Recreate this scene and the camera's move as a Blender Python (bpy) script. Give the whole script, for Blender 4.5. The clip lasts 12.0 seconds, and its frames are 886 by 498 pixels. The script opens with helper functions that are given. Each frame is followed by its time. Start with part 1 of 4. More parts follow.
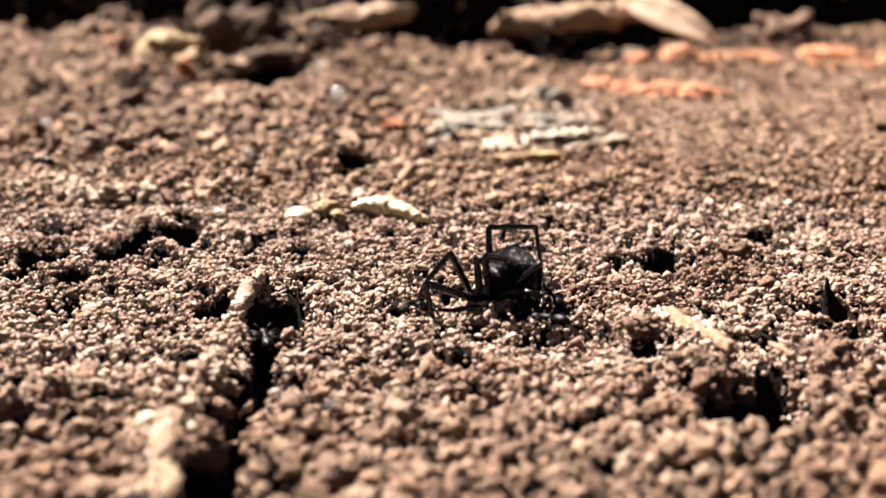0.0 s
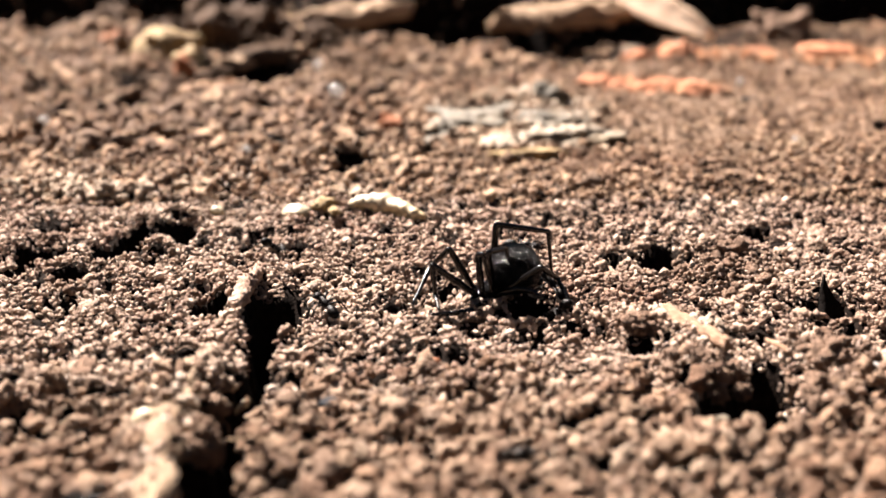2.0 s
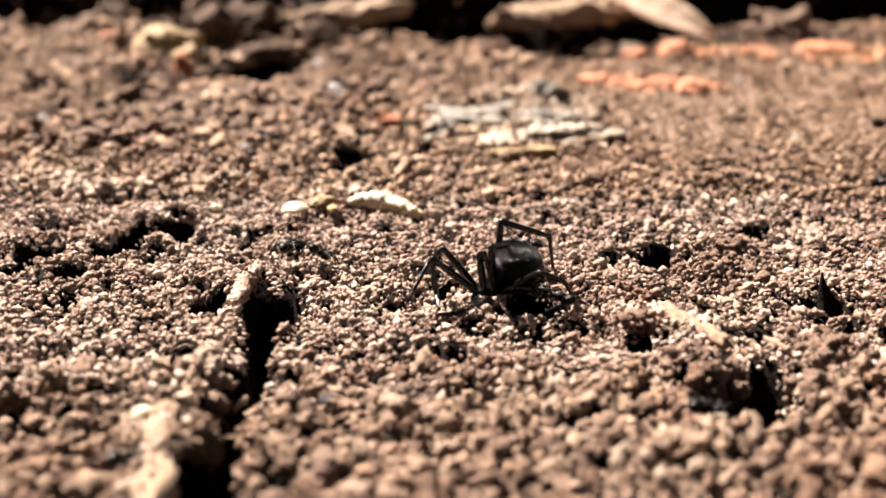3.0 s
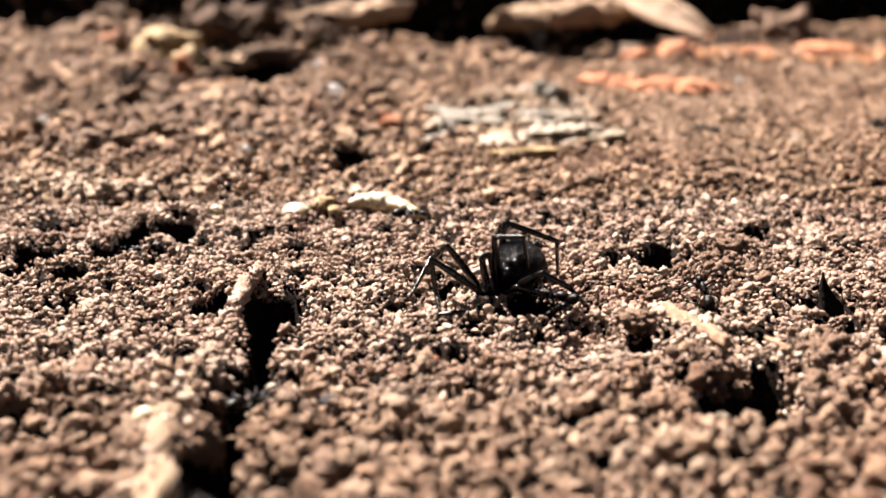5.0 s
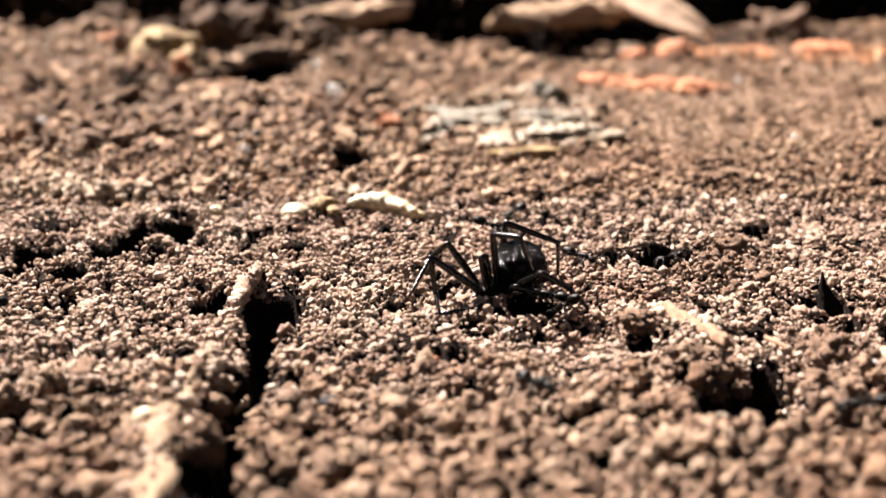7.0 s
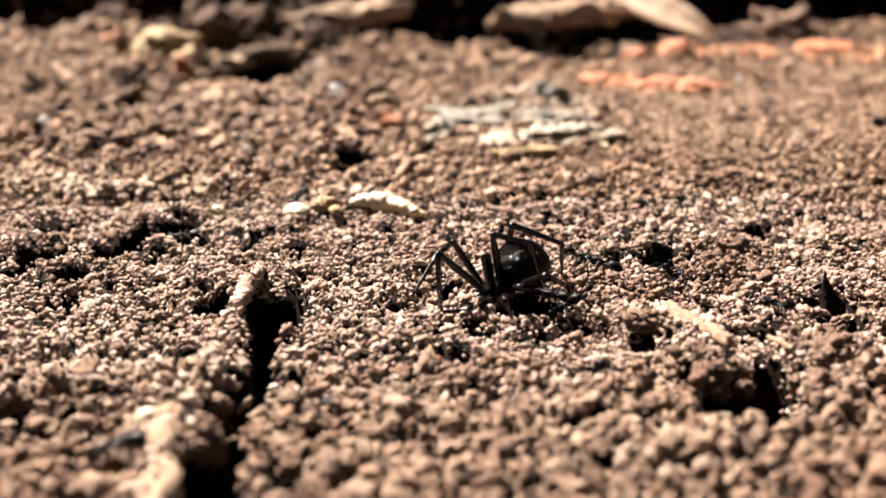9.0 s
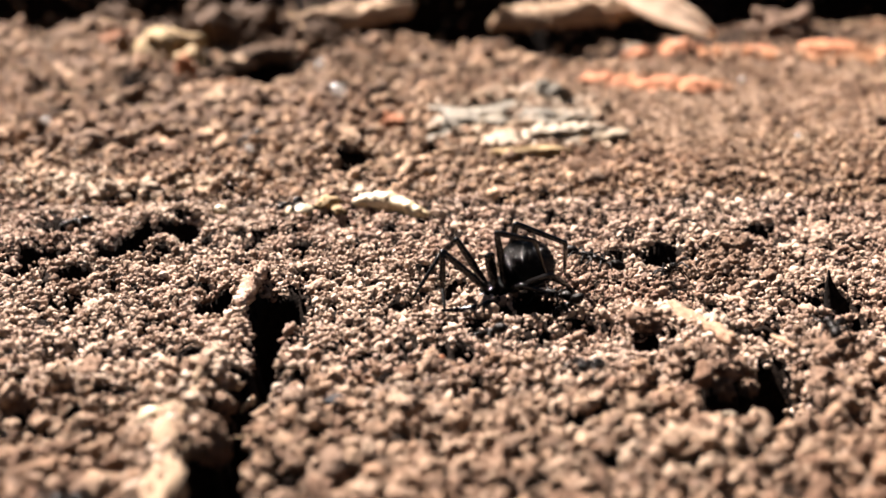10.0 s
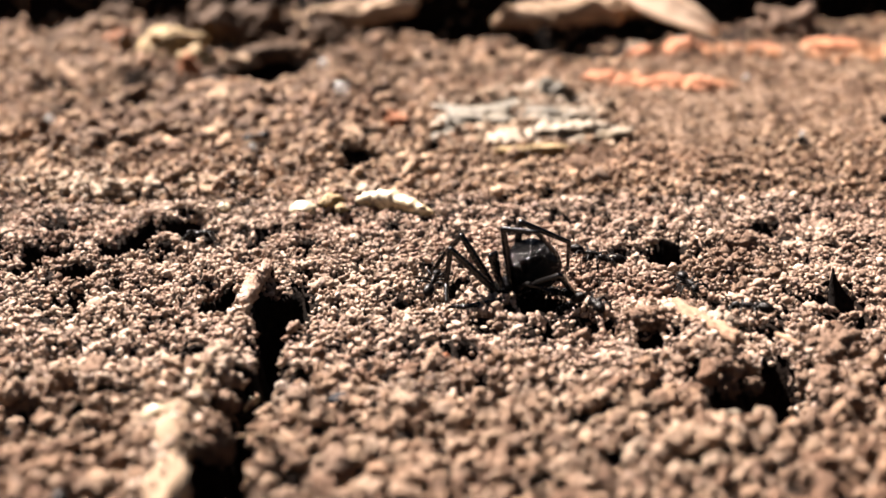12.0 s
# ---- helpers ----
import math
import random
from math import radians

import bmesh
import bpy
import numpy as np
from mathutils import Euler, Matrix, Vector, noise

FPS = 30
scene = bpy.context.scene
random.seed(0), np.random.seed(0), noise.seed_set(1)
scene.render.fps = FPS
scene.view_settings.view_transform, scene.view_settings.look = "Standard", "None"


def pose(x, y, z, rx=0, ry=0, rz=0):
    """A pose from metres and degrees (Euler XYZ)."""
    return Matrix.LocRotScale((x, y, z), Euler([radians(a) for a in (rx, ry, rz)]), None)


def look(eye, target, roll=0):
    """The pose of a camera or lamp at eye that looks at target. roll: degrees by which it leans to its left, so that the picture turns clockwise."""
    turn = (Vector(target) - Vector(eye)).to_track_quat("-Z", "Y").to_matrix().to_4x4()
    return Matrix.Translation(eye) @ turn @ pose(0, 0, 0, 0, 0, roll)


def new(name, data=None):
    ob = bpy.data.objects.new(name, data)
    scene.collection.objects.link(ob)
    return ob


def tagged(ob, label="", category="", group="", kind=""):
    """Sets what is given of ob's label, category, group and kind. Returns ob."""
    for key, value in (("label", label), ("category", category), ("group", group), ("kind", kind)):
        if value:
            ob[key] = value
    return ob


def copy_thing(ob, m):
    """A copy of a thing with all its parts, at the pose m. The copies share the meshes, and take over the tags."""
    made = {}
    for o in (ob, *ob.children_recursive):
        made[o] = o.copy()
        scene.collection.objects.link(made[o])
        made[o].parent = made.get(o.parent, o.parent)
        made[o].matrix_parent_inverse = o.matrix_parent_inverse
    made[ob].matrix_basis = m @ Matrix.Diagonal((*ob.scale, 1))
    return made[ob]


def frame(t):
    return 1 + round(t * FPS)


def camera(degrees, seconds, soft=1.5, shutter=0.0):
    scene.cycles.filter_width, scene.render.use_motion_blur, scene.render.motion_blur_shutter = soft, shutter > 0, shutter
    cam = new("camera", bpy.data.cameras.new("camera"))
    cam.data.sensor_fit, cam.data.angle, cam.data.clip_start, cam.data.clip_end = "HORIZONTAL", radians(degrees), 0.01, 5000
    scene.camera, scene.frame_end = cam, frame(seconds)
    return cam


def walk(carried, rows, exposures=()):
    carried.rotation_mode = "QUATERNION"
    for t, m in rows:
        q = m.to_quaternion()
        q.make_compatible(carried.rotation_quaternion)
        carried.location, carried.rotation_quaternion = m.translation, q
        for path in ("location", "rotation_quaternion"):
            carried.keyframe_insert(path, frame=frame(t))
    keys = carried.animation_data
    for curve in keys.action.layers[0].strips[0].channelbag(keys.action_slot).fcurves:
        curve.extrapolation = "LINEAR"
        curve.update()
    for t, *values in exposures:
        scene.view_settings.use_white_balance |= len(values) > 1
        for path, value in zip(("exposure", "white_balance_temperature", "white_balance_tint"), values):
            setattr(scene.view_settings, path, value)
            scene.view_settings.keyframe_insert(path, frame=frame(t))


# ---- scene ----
cam = camera(40.0, 12.0, soft=1.65)
cam.data.dof.use_dof = True
cam.data.dof.focus_distance = 0.145
cam.data.dof.aperture_fstop = 22.0
walk(cam, [
    (0, pose(0.00000, -0.00000, 0.04722, 72.940, 0, 0.000) @ pose(0, 0, 0, 0, 0, -0.000)),
    (0.5, pose(0.00015, -0.00012, 0.04728, 72.925, 0, 0.009) @ pose(0, 0, 0, 0, 0, -0.006)),
    (1, pose(0.00026, -0.00012, 0.04718, 72.870, 0, 0.002) @ pose(0, 0, 0, 0, 0, -0.011)),
    (1.5, pose(0.00021, -0.00015, 0.04712, 72.892, 0, -0.005) @ pose(0, 0, 0, 0, 0, -0.008)),
    (2, pose(0.00023, -0.00005, 0.04714, 72.825, 0, -0.048) @ pose(0, 0, 0, 0, 0, 0.004)),
    (2.5, pose(0.00020, -0.00017, 0.04719, 72.798, 0, -0.052) @ pose(0, 0, 0, 0, 0, 0.039)),
    (3, pose(0.00032, -0.00017, 0.04712, 72.754, 0, -0.066) @ pose(0, 0, 0, 0, 0, 0.024)),
    (5, pose(0.00023, -0.00020, 0.04705, 72.810, 0, -0.064) @ pose(0, 0, 0, 0, 0, -0.080)),
    (5.5, pose(0.00022, -0.00018, 0.04691, 72.800, 0, -0.084) @ pose(0, 0, 0, 0, 0, -0.086)),
    (6, pose(0.00026, -0.00016, 0.04702, 72.782, 0, -0.107) @ pose(0, 0, 0, 0, 0, -0.117)),
    (6.5, pose(0.00024, -0.00011, 0.04701, 72.781, 0, -0.091) @ pose(0, 0, 0, 0, 0, -0.126)),
    (7, pose(0.00017, -0.00017, 0.04706, 72.808, 0, -0.117) @ pose(0, 0, 0, 0, 0, -0.148)),
    (9, pose(-0.00000, -0.00011, 0.04704, 72.797, 0, -0.080) @ pose(0, 0, 0, 0, 0, -0.211)),
    (9.5, pose(-0.00004, -0.00007, 0.04678, 72.852, 0, -0.048) @ pose(0, 0, 0, 0, 0, -0.269)),
    (10, pose(-0.00023, -0.00004, 0.04684, 72.830, 0, -0.019) @ pose(0, 0, 0, 0, 0, -0.252)),
    (10.5, pose(-0.00024, -0.00000, 0.04682, 72.779, 0, 0.041) @ pose(0, 0, 0, 0, 0, -0.269)),
    (11, pose(-0.00030, -0.00003, 0.04677, 72.793, 0, 0.090) @ pose(0, 0, 0, 0, 0, -0.298)),
    (11.5, pose(-0.00026, -0.00003, 0.04691, 72.782, 0, 0.143) @ pose(0, 0, 0, 0, 0, -0.311)),
    (12, pose(-0.00023, 0.00011, 0.04671, 72.774, 0, 0.155) @ pose(0, 0, 0, 0, 0, -0.352)),
], exposures=[(0, 2.99), (12, 2.99)])

# ---- light ----
SUN_EL, SUN_AZ = radians(49), radians(-38)  # azimuth from straight ahead of the camera, negative to the left
world = bpy.data.worlds.new("sky")
scene.world = world
world.use_nodes = True
sky = world.node_tree.nodes.new("ShaderNodeTexSky")
sky.sky_type, sky.sun_disc = "NISHITA", False
sky.sun_elevation, sky.sun_rotation = SUN_EL, SUN_AZ
world.node_tree.links.new(sky.outputs[0], world.node_tree.nodes["Background"].inputs[0])
world.node_tree.nodes["Background"].inputs[1].default_value = 0.0045
sun = new("sun", bpy.data.lights.new("sun", "SUN"))
sun.data.energy, sun.data.angle, sun.data.color = 5.0, radians(0.5), (1.0, 0.875, 0.80)
to_sun = Vector((math.sin(SUN_AZ) * math.cos(SUN_EL), math.cos(SUN_AZ) * math.cos(SUN_EL), math.sin(SUN_EL)))
sun.matrix_world = look(to_sun, (0, 0, 0))


# ---- materials ----
def material(name, stops, grain, patch=None, rough=0.8, bump=0.3, relief=0.0001, island=0.0, coat=0.0, spec=0.4, stretch=(1, 1, 1), vary=0.12, thin=0.0):
    """A surface whose colour runs along the stops with a fine grain (per metre), tinted by broad patches, with fine relief.
    island: how far each loose piece picks its own place on the ramp."""
    m = bpy.data.materials.new(name)
    m.use_nodes = True
    nt, n = m.node_tree, m.node_tree.nodes
    b = n["Principled BSDF"]
    tc, mp = n.new("ShaderNodeTexCoord"), n.new("ShaderNodeMapping")
    mp.inputs["Scale"].default_value = stretch
    nt.links.new(tc.outputs["Object"], mp.inputs[0])

    def noise_at(scale, detail=4.0, roughness=0.6):
        t = n.new("ShaderNodeTexNoise")
        t.inputs["Scale"].default_value, t.inputs["Detail"].default_value, t.inputs["Roughness"].default_value = scale, detail, roughness
        nt.links.new(mp.outputs[0], t.inputs["Vector"])
        return t

    fine = noise_at(grain)
    ramp = n.new("ShaderNodeValToRGB")
    while len(ramp.color_ramp.elements) < len(stops):
        ramp.color_ramp.elements.new(0.5)
    for e, (p, c) in zip(ramp.color_ramp.elements, stops):
        e.position, e.color = p, (*c, 1)
    value = fine.outputs["Fac"]
    if island:
        geo, mix = n.new("ShaderNodeNewGeometry"), n.new("ShaderNodeMix")
        mix.inputs[0].default_value = island
        nt.links.new(value, mix.inputs[2])
        nt.links.new(geo.outputs["Random Per Island"], mix.inputs[3])
        value = mix.outputs[0]
    nt.links.new(value, ramp.inputs[0])
    colour = ramp.outputs[0]
    if patch:
        scale, tint = patch
        broad, edge, blend = noise_at(scale, 3.0), n.new("ShaderNodeMapRange"), n.new("ShaderNodeMix")
        edge.inputs[1].default_value, edge.inputs[2].default_value = 0.42, 0.66
        nt.links.new(broad.outputs["Fac"], edge.inputs[0])
        blend.data_type, blend.blend_type = "RGBA", "MULTIPLY"
        nt.links.new(edge.outputs[0], blend.inputs[0])
        nt.links.new(colour, blend.inputs[6])
        blend.inputs[7].default_value = (*tint, 1)
        colour = blend.outputs[2]
    nt.links.new(colour, b.inputs["Base Color"])
    b.inputs["Specular IOR Level"].default_value = spec
    b.inputs["Coat Weight"].default_value = coat
    b.inputs["Coat Roughness"].default_value = 0.12
    gloss, small = n.new("ShaderNodeMapRange"), noise_at(grain * 2.3)
    gloss.inputs[3].default_value, gloss.inputs[4].default_value = max(rough - vary, 0.04), min(rough + vary, 1)
    nt.links.new(small.outputs["Fac"], gloss.inputs[0])
    nt.links.new(gloss.outputs[0], b.inputs["Roughness"])
    if bump:
        bp = n.new("ShaderNodeBump")
        bp.inputs["Strength"].default_value, bp.inputs["Distance"].default_value = bump, relief
        nt.links.new(small.outputs["Fac"], bp.inputs["Height"])
        nt.links.new(bp.outputs[0], b.inputs["Normal"])
    if thin:  # a thin leaf lets light through
        lit, mixed = n.new("ShaderNodeBsdfTranslucent"), n.new("ShaderNodeMixShader")
        nt.links.new(colour, lit.inputs[0])
        mixed.inputs[0].default_value = thin
        nt.links.new(b.outputs[0], mixed.inputs[1])
        nt.links.new(lit.outputs[0], mixed.inputs[2])
        nt.links.new(mixed.outputs[0], n["Material Output"].inputs[0])
    return m


# near-black: the shade of pits and gaps is painted into this colour
SHADE_SOIL = material("soil", [(0.3, (0.00288, 0.0018, 0.00123)), (0.55, (0.00648, 0.00414, 0.00283)), (0.75, (0.013, 0.00864, 0.00595))], 1400, (60, (0.8, 0.74, 0.72)), 0.95, 0.8, 0.0002, spec=0.04)
CRUMB = material("soil_crumb", [(0.0, (0.0351, 0.0223, 0.0145)), (0.16, (0.0902, 0.0566, 0.0376)), (0.32, (0.145, 0.0869, 0.0559)), (0.44, (0.161, 0.114, 0.0834)), (0.58, (0.223, 0.144, 0.0939)), (0.76, (0.265, 0.19, 0.135)), (1.0, (0.374, 0.3, 0.233))],
                 4200, (42, (0.72, 0.63, 0.58)), 0.9, 1.0, 0.00025, island=0.68, spec=0.2)
# pinker crumb ramp, also brightened because the middle band came out dark
PALER = material("paler_crumb", [(0.0, (0.0517, 0.0354, 0.0261)), (0.16, (0.131, 0.0906, 0.0652)), (0.32, (0.212, 0.138, 0.0977)), (0.44, (0.241, 0.184, 0.153)), (0.58, (0.326, 0.228, 0.167)), (0.76, (0.412, 0.318, 0.248)), (0.9, (0.481, 0.392, 0.324)), (1.0, (0.641, 0.557, 0.464))],
                 4200, (42, (0.70, 0.61, 0.58)), 0.9, 1.0, 0.00025, island=0.68, spec=0.2)
PALESAND = material("pale_grain", [(0.0, (0.17, 0.116, 0.0798)), (0.5, (0.33, 0.249, 0.19)), (1.0, (0.564, 0.481, 0.406))], 4200, (70, (0.86, 0.8, 0.77)), 0.9, 1.0, 0.00025, island=0.75, spec=0.2)
# toned below the loose grains, painting shade into the gaps between them
CRUST = material("soil_crust", [(0.0, (0.0315, 0.0203, 0.0142)), (0.3, (0.091, 0.0595, 0.0407)), (0.5, (0.133, 0.094, 0.0685)), (0.7, (0.189, 0.131, 0.0904)), (1.0, (0.294, 0.23, 0.174))], 2600, (55, (0.74, 0.66, 0.63)), 0.92, 1.0, 0.0003, spec=0.15)
GRIT = material("pale_grit", [(0.0, (0.092, 0.06424, 0.044)), (0.5, (0.2024, 0.1531, 0.11)), (1.0, (0.368, 0.3036, 0.242))], 1200, (60, (0.86, 0.78, 0.66)), 0.85, 1.0, 0.0003, island=0.6, spec=0.25)
REDGRIT = material("brick_grit", [(0.0, (0.11, 0.055, 0.03)), (0.5, (0.30, 0.138, 0.067)), (1.0, (0.45, 0.255, 0.15))], 1200, (60, (0.92, 0.86, 0.8)), 0.9, 1.0, 0.0003, island=0.6, spec=0.2)
DUSTY = material("dusty_crumb", [(0.0, (0.022, 0.0135, 0.0085)), (0.2, (0.07, 0.043, 0.026)), (0.34, (0.13, 0.075, 0.045)), (0.44, (0.145, 0.103, 0.073)), (0.56, (0.215, 0.130, 0.079)), (0.68, (0.235, 0.168, 0.112)), (0.8, (0.30, 0.195, 0.125)), (1.0, (0.47, 0.37, 0.262))],
                 1500, (28, (0.82, 0.73, 0.69)), 0.9, 1.0, 0.0004, island=0.75, spec=0.2)
FARSOIL = material("dusty_crust", [(0.0, (0.03, 0.019, 0.012)), (0.3, (0.075, 0.046, 0.029)), (0.5, (0.115, 0.075, 0.05)), (0.7, (0.16, 0.106, 0.069)), (1.0, (0.24, 0.172, 0.118))], 900, (28, (0.8, 0.72, 0.68)), 0.92, 1.0, 0.0004, spec=0.15)
CLOD = material("clod_soil", [(0.3, (0.0675, 0.0429, 0.0296)), (0.6, (0.158, 0.102, 0.0696)), (0.8, (0.255, 0.175, 0.121))], 1500, (180, (0.8, 0.75, 0.73)), 0.95, 1.0, 0.0005, spec=0.2)
LUMP = material("dry_soil_lump", [(0.2, (0.0684, 0.0436, 0.0288)), (0.5, (0.163, 0.111, 0.0745)), (0.8, (0.283, 0.208, 0.147))], 1300, (160, (0.72, 0.64, 0.6)), 0.92, 1.0, 0.0004, spec=0.18)
TWIG = material("dry_twig", [(0.3, (0.195, 0.135, 0.1)), (0.5, (0.305, 0.218, 0.168)), (0.75, (0.468, 0.356, 0.283))], 1500, (300, (0.75, 0.68, 0.65)), 0.9, 1.0, 0.0004, spec=0.15)
SLATE = material("dark_slate", [(0.3, (0.0108, 0.0114, 0.0132)), (0.7, (0.027, 0.0276, 0.03))], 900, (250, (0.8, 0.78, 0.76)), 0.8, 0.6, 0.0002, spec=0.06)
SPIDER = material("black_chitin", [(0.3, (0.0008, 0.0006, 0.0006)), (0.7, (0.002, 0.0016, 0.0016))], 1200, None, 0.17, 1.0, 0.0012, spec=0.16, vary=0.05)
LEGM = material("leg_chitin", [(0.3, (0.0008, 0.0006, 0.0006)), (0.7, (0.003, 0.0022, 0.002))], 1500, None, 0.22, 0.4, 0.0001, spec=0.26, vary=0.05)
# near-black colour that paints a shadowed hole onto an added spike
SPIKE = material("black_spike", [(0.3, (0.002, 0.0015, 0.0013)), (0.7, (0.007, 0.005, 0.004))], 1500, None, 0.9, 0.9, 0.0003, spec=0.05)
ANTM = material("ant_chitin", [(0.3, (0.0012, 0.0009, 0.00084)), (0.7, (0.0048, 0.0036, 0.003))], 5000, None, 0.35, 0.6, 0.00006, spec=0.07)
BARK = material("weathered_bark", [(0.3, (0.024, 0.0138, 0.0082)), (0.55, (0.062, 0.0375, 0.0225)), (0.8, (0.125, 0.083, 0.053))], 160, (40, (0.6, 0.55, 0.52)), 0.85, 0.9, 0.0008, spec=0.08, stretch=(0.25, 1.4, 1))
LEAF = material("dry_leaf", [(0.3, (0.56, 0.42, 0.30)), (0.7, (0.76, 0.61, 0.48))], 200, (50, (0.75, 0.7, 0.66)), 0.6, 0.5, 0.0004, stretch=(0.4, 1.2, 1), thin=0.6)
PALEBARK = material("bleached_bark", [(0.3, (0.16, 0.107, 0.068)), (0.5, (0.27, 0.19, 0.128)), (0.75, (0.40, 0.30, 0.215))], 300, (60, (0.72, 0.66, 0.6)), 0.8, 0.9, 0.0006, spec=0.08, stretch=(0.25, 1.5, 1))
CHALK = material("chalky_stone", [(0.3, (0.116, 0.0907, 0.0641)), (0.7, (0.209, 0.175, 0.136))], 450, (140, (0.84, 0.76, 0.6)), 0.85, 0.9, 0.0005)
SHELL = material("bleached_shell", [(0.3, (0.279, 0.233, 0.155)), (0.7, (0.388, 0.342, 0.252))], 700, (250, (0.9, 0.8, 0.62)), 0.5, 0.4, 0.0001)
PALE = material("pale_stone", [(0.3, (0.0465, 0.0382, 0.0259)), (0.7, (0.084, 0.0707, 0.0501))], 350, (120, (0.86, 0.78, 0.62)), 0.8, 0.7, 0.0004)
BRICK = material("crumbled_brick", [(0.3, (0.1872, 0.0648, 0.02508)), (0.7, (0.2886, 0.1152, 0.05148))], 420, (140, (0.95, 0.88, 0.82)), 0.9, 0.7, 0.0003)
OCHRE = material("ochre_clod", [(0.3, (0.13, 0.086, 0.035)), (0.7, (0.26, 0.184, 0.088))], 380, (120, (0.8, 0.72, 0.64)), 0.9, 0.8, 0.0004)
ROOT = material("crusted_root", [(0.3, (0.11, 0.073, 0.043)), (0.7, (0.23, 0.162, 0.1))], 900, (220, (0.78, 0.72, 0.68)), 0.9, 0.9, 0.0002)
STRAW = material("dry_straw", [(0.3, (0.126, 0.0798, 0.0531)), (0.7, (0.252, 0.168, 0.117))], 900, (300, (0.8, 0.74, 0.7)), 0.9, 0.8, 0.0003, spec=0.05, stretch=(0.3, 1, 1))
QUARTZ = material("quartz", [(0.3, (0.465, 0.453, 0.434)), (0.7, (0.558, 0.546, 0.533))], 1500, None, 0.12, 0.1, 0.00003, coat=0.8, spec=0.8, thin=0.55)
EYE = material("dark_eye", [(0.3, (0.004, 0.004, 0.004)), (0.7, (0.008, 0.008, 0.008))], 4000, None, 0.08, 0.0, spec=0.7)

# ---- ground ----
MM = 0.001
LATTICE = np.random.RandomState(5).rand(256, 256) * 2 - 1


def vnoise(x, y, size, seed=0):
    """Smooth noise between -1 and 1 with lumps of about that size."""
    x, y = np.asarray(x, float) / size + seed * 17.3, np.asarray(y, float) / size + seed * 9.7
    xi, yi = np.floor(x).astype(int), np.floor(y).astype(int)
    u, v = x - xi, y - yi
    u, v = u * u * (3 - 2 * u), v * v * (3 - 2 * v)
    g = lambda a, b: LATTICE[(xi + a) & 255, (yi + b) & 255]
    return (g(0, 0) * (1 - u) + g(1, 0) * u) * (1 - v) + (g(0, 1) * (1 - u) + g(1, 1) * u) * v


# pits in the soil: place, half sizes, turn in degrees, depth, all in millimetres
PITS = [(30.9, 105.6, 2.9, 6.9, -15, 16.0), (28.2, 102.0, 3.9, 3.6, 0, 13.0), (-18.3, 130.2, 3.4, 5.4, 0, 13.0), (28.6, 149.4, 2.0, 5.4, -22, 9.0), (24.2, 149.6, 2.4, 1.0, 0, 4.0), (33.0, 157.2, 3.2, 1.2, 0, 4.5), (44.5, 131.2, 1.8, 2.2, 0, 6.0),
        (-42.0, 153.6, 2.7, 5.8, 0, 12.0), (-42.0, 160.6, 1.5, 4.0, 0, 9.0), (-36.4, 161.0, 3.0, 4.0, 0, 10.0), (-53.4, 152.2, 2.0, 3.4, 0, 9.0), (-49.9, 151.6, 1.7, 2.8, 0, 8.0), (-54.2, 145.0, 2.9, 2.2, 16, 7.0), (-44.7, 140.2, 2.3, 2.0, 0, 6.0), (-26.2, 131.6, 1.3, 3.4, -12, 7.0), (-30.0, 137.6, 2.0, 0.9, 0, 4.0), (-25.2, 136.4, 0.55, 2.8, -8, 3.5), (-26.3, 114.8, 1.6, 1.6, 0, 5.5), (-25.6, 151.8, 1.3, 1.7, 0, 5.0), (-44.0, 124.8, 1.2, 1.2, 0, 4.0), (-33.4, 120.0, 0.9, 0.8, 0, 3.0),
        (-17.9, 152.8, 1.6, 2.6, 0, 6.0), (-7.0, 159.6, 1.3, 2.0, 0, 5.0), (20.1, 105.8, 1.5, 1.4, 0, 3.4), (12.8, 109.1, 1.4, 1.0, 0, 2.8), (-15.0, 199, 3.0, 7.0, 0, 9.0), (21.4, 118.4, 1.4, 1.7, 0, 4.0), (-47, 304, 11, 15, 8, 12),
        # the pit at (11.6, 130.0) is added to blacken the spider's cast shadow
        (25.8, 262, 4.0, 8, 0, 8.0), (-54.0, 164, 3.2, 2.4, 0, 3.2), (-66, 289, 9, 12, 0, 11), (38, 326, 22, 13, 0, 3.5), (11.6, 130.0, 3.1, 3.7, 0, 9.0), (-20.6, 99.2, 1.2, 1.9, 0, 5.0), (-20.0, 88.0, 1.5, 2.6, 0, 7.0)]
# mounds: place, half sizes, turn, height
MOUNDS = [(-23.4, 137.0, 1.2, 5.0, 4, 0.5), (-26.0, 136.5, 0.8, 5.0, -8, 0.7), (-23.2, 129.0, 1.3, 6.0, 0, 0.5), (-42.6, 159.5, 3.0, 1.4, 0, 1.2), (-37.0, 169.0, 3.4, 1.4, 0, 1.2), (-51.0, 158.5, 5.0, 1.2, 0, 1.0), (-15.2, 209, 3.4, 3.0, 0, 1.6), (26.2, 110.6, 4.0, 2.6, 0, 0.4), (21.2, 121.8, 2.8, 1.8, 0, 0.6), (37.5, 114.5, 2.6, 2.5, 0, 1.2), (6.5, 138.0, 9, 5, 0, 0.8),
          (-31.0, 131.5, 3.0, 2.2, 0, 0.9), (-40.5, 150.0, 6.0, 2.0, 0, 0.7), (-73, 320, 10, 6, 0, 1.5), (-46, 323, 12, 5, 0, 2.5), (24.0, 113, 2, 2, 0, 0.8)]
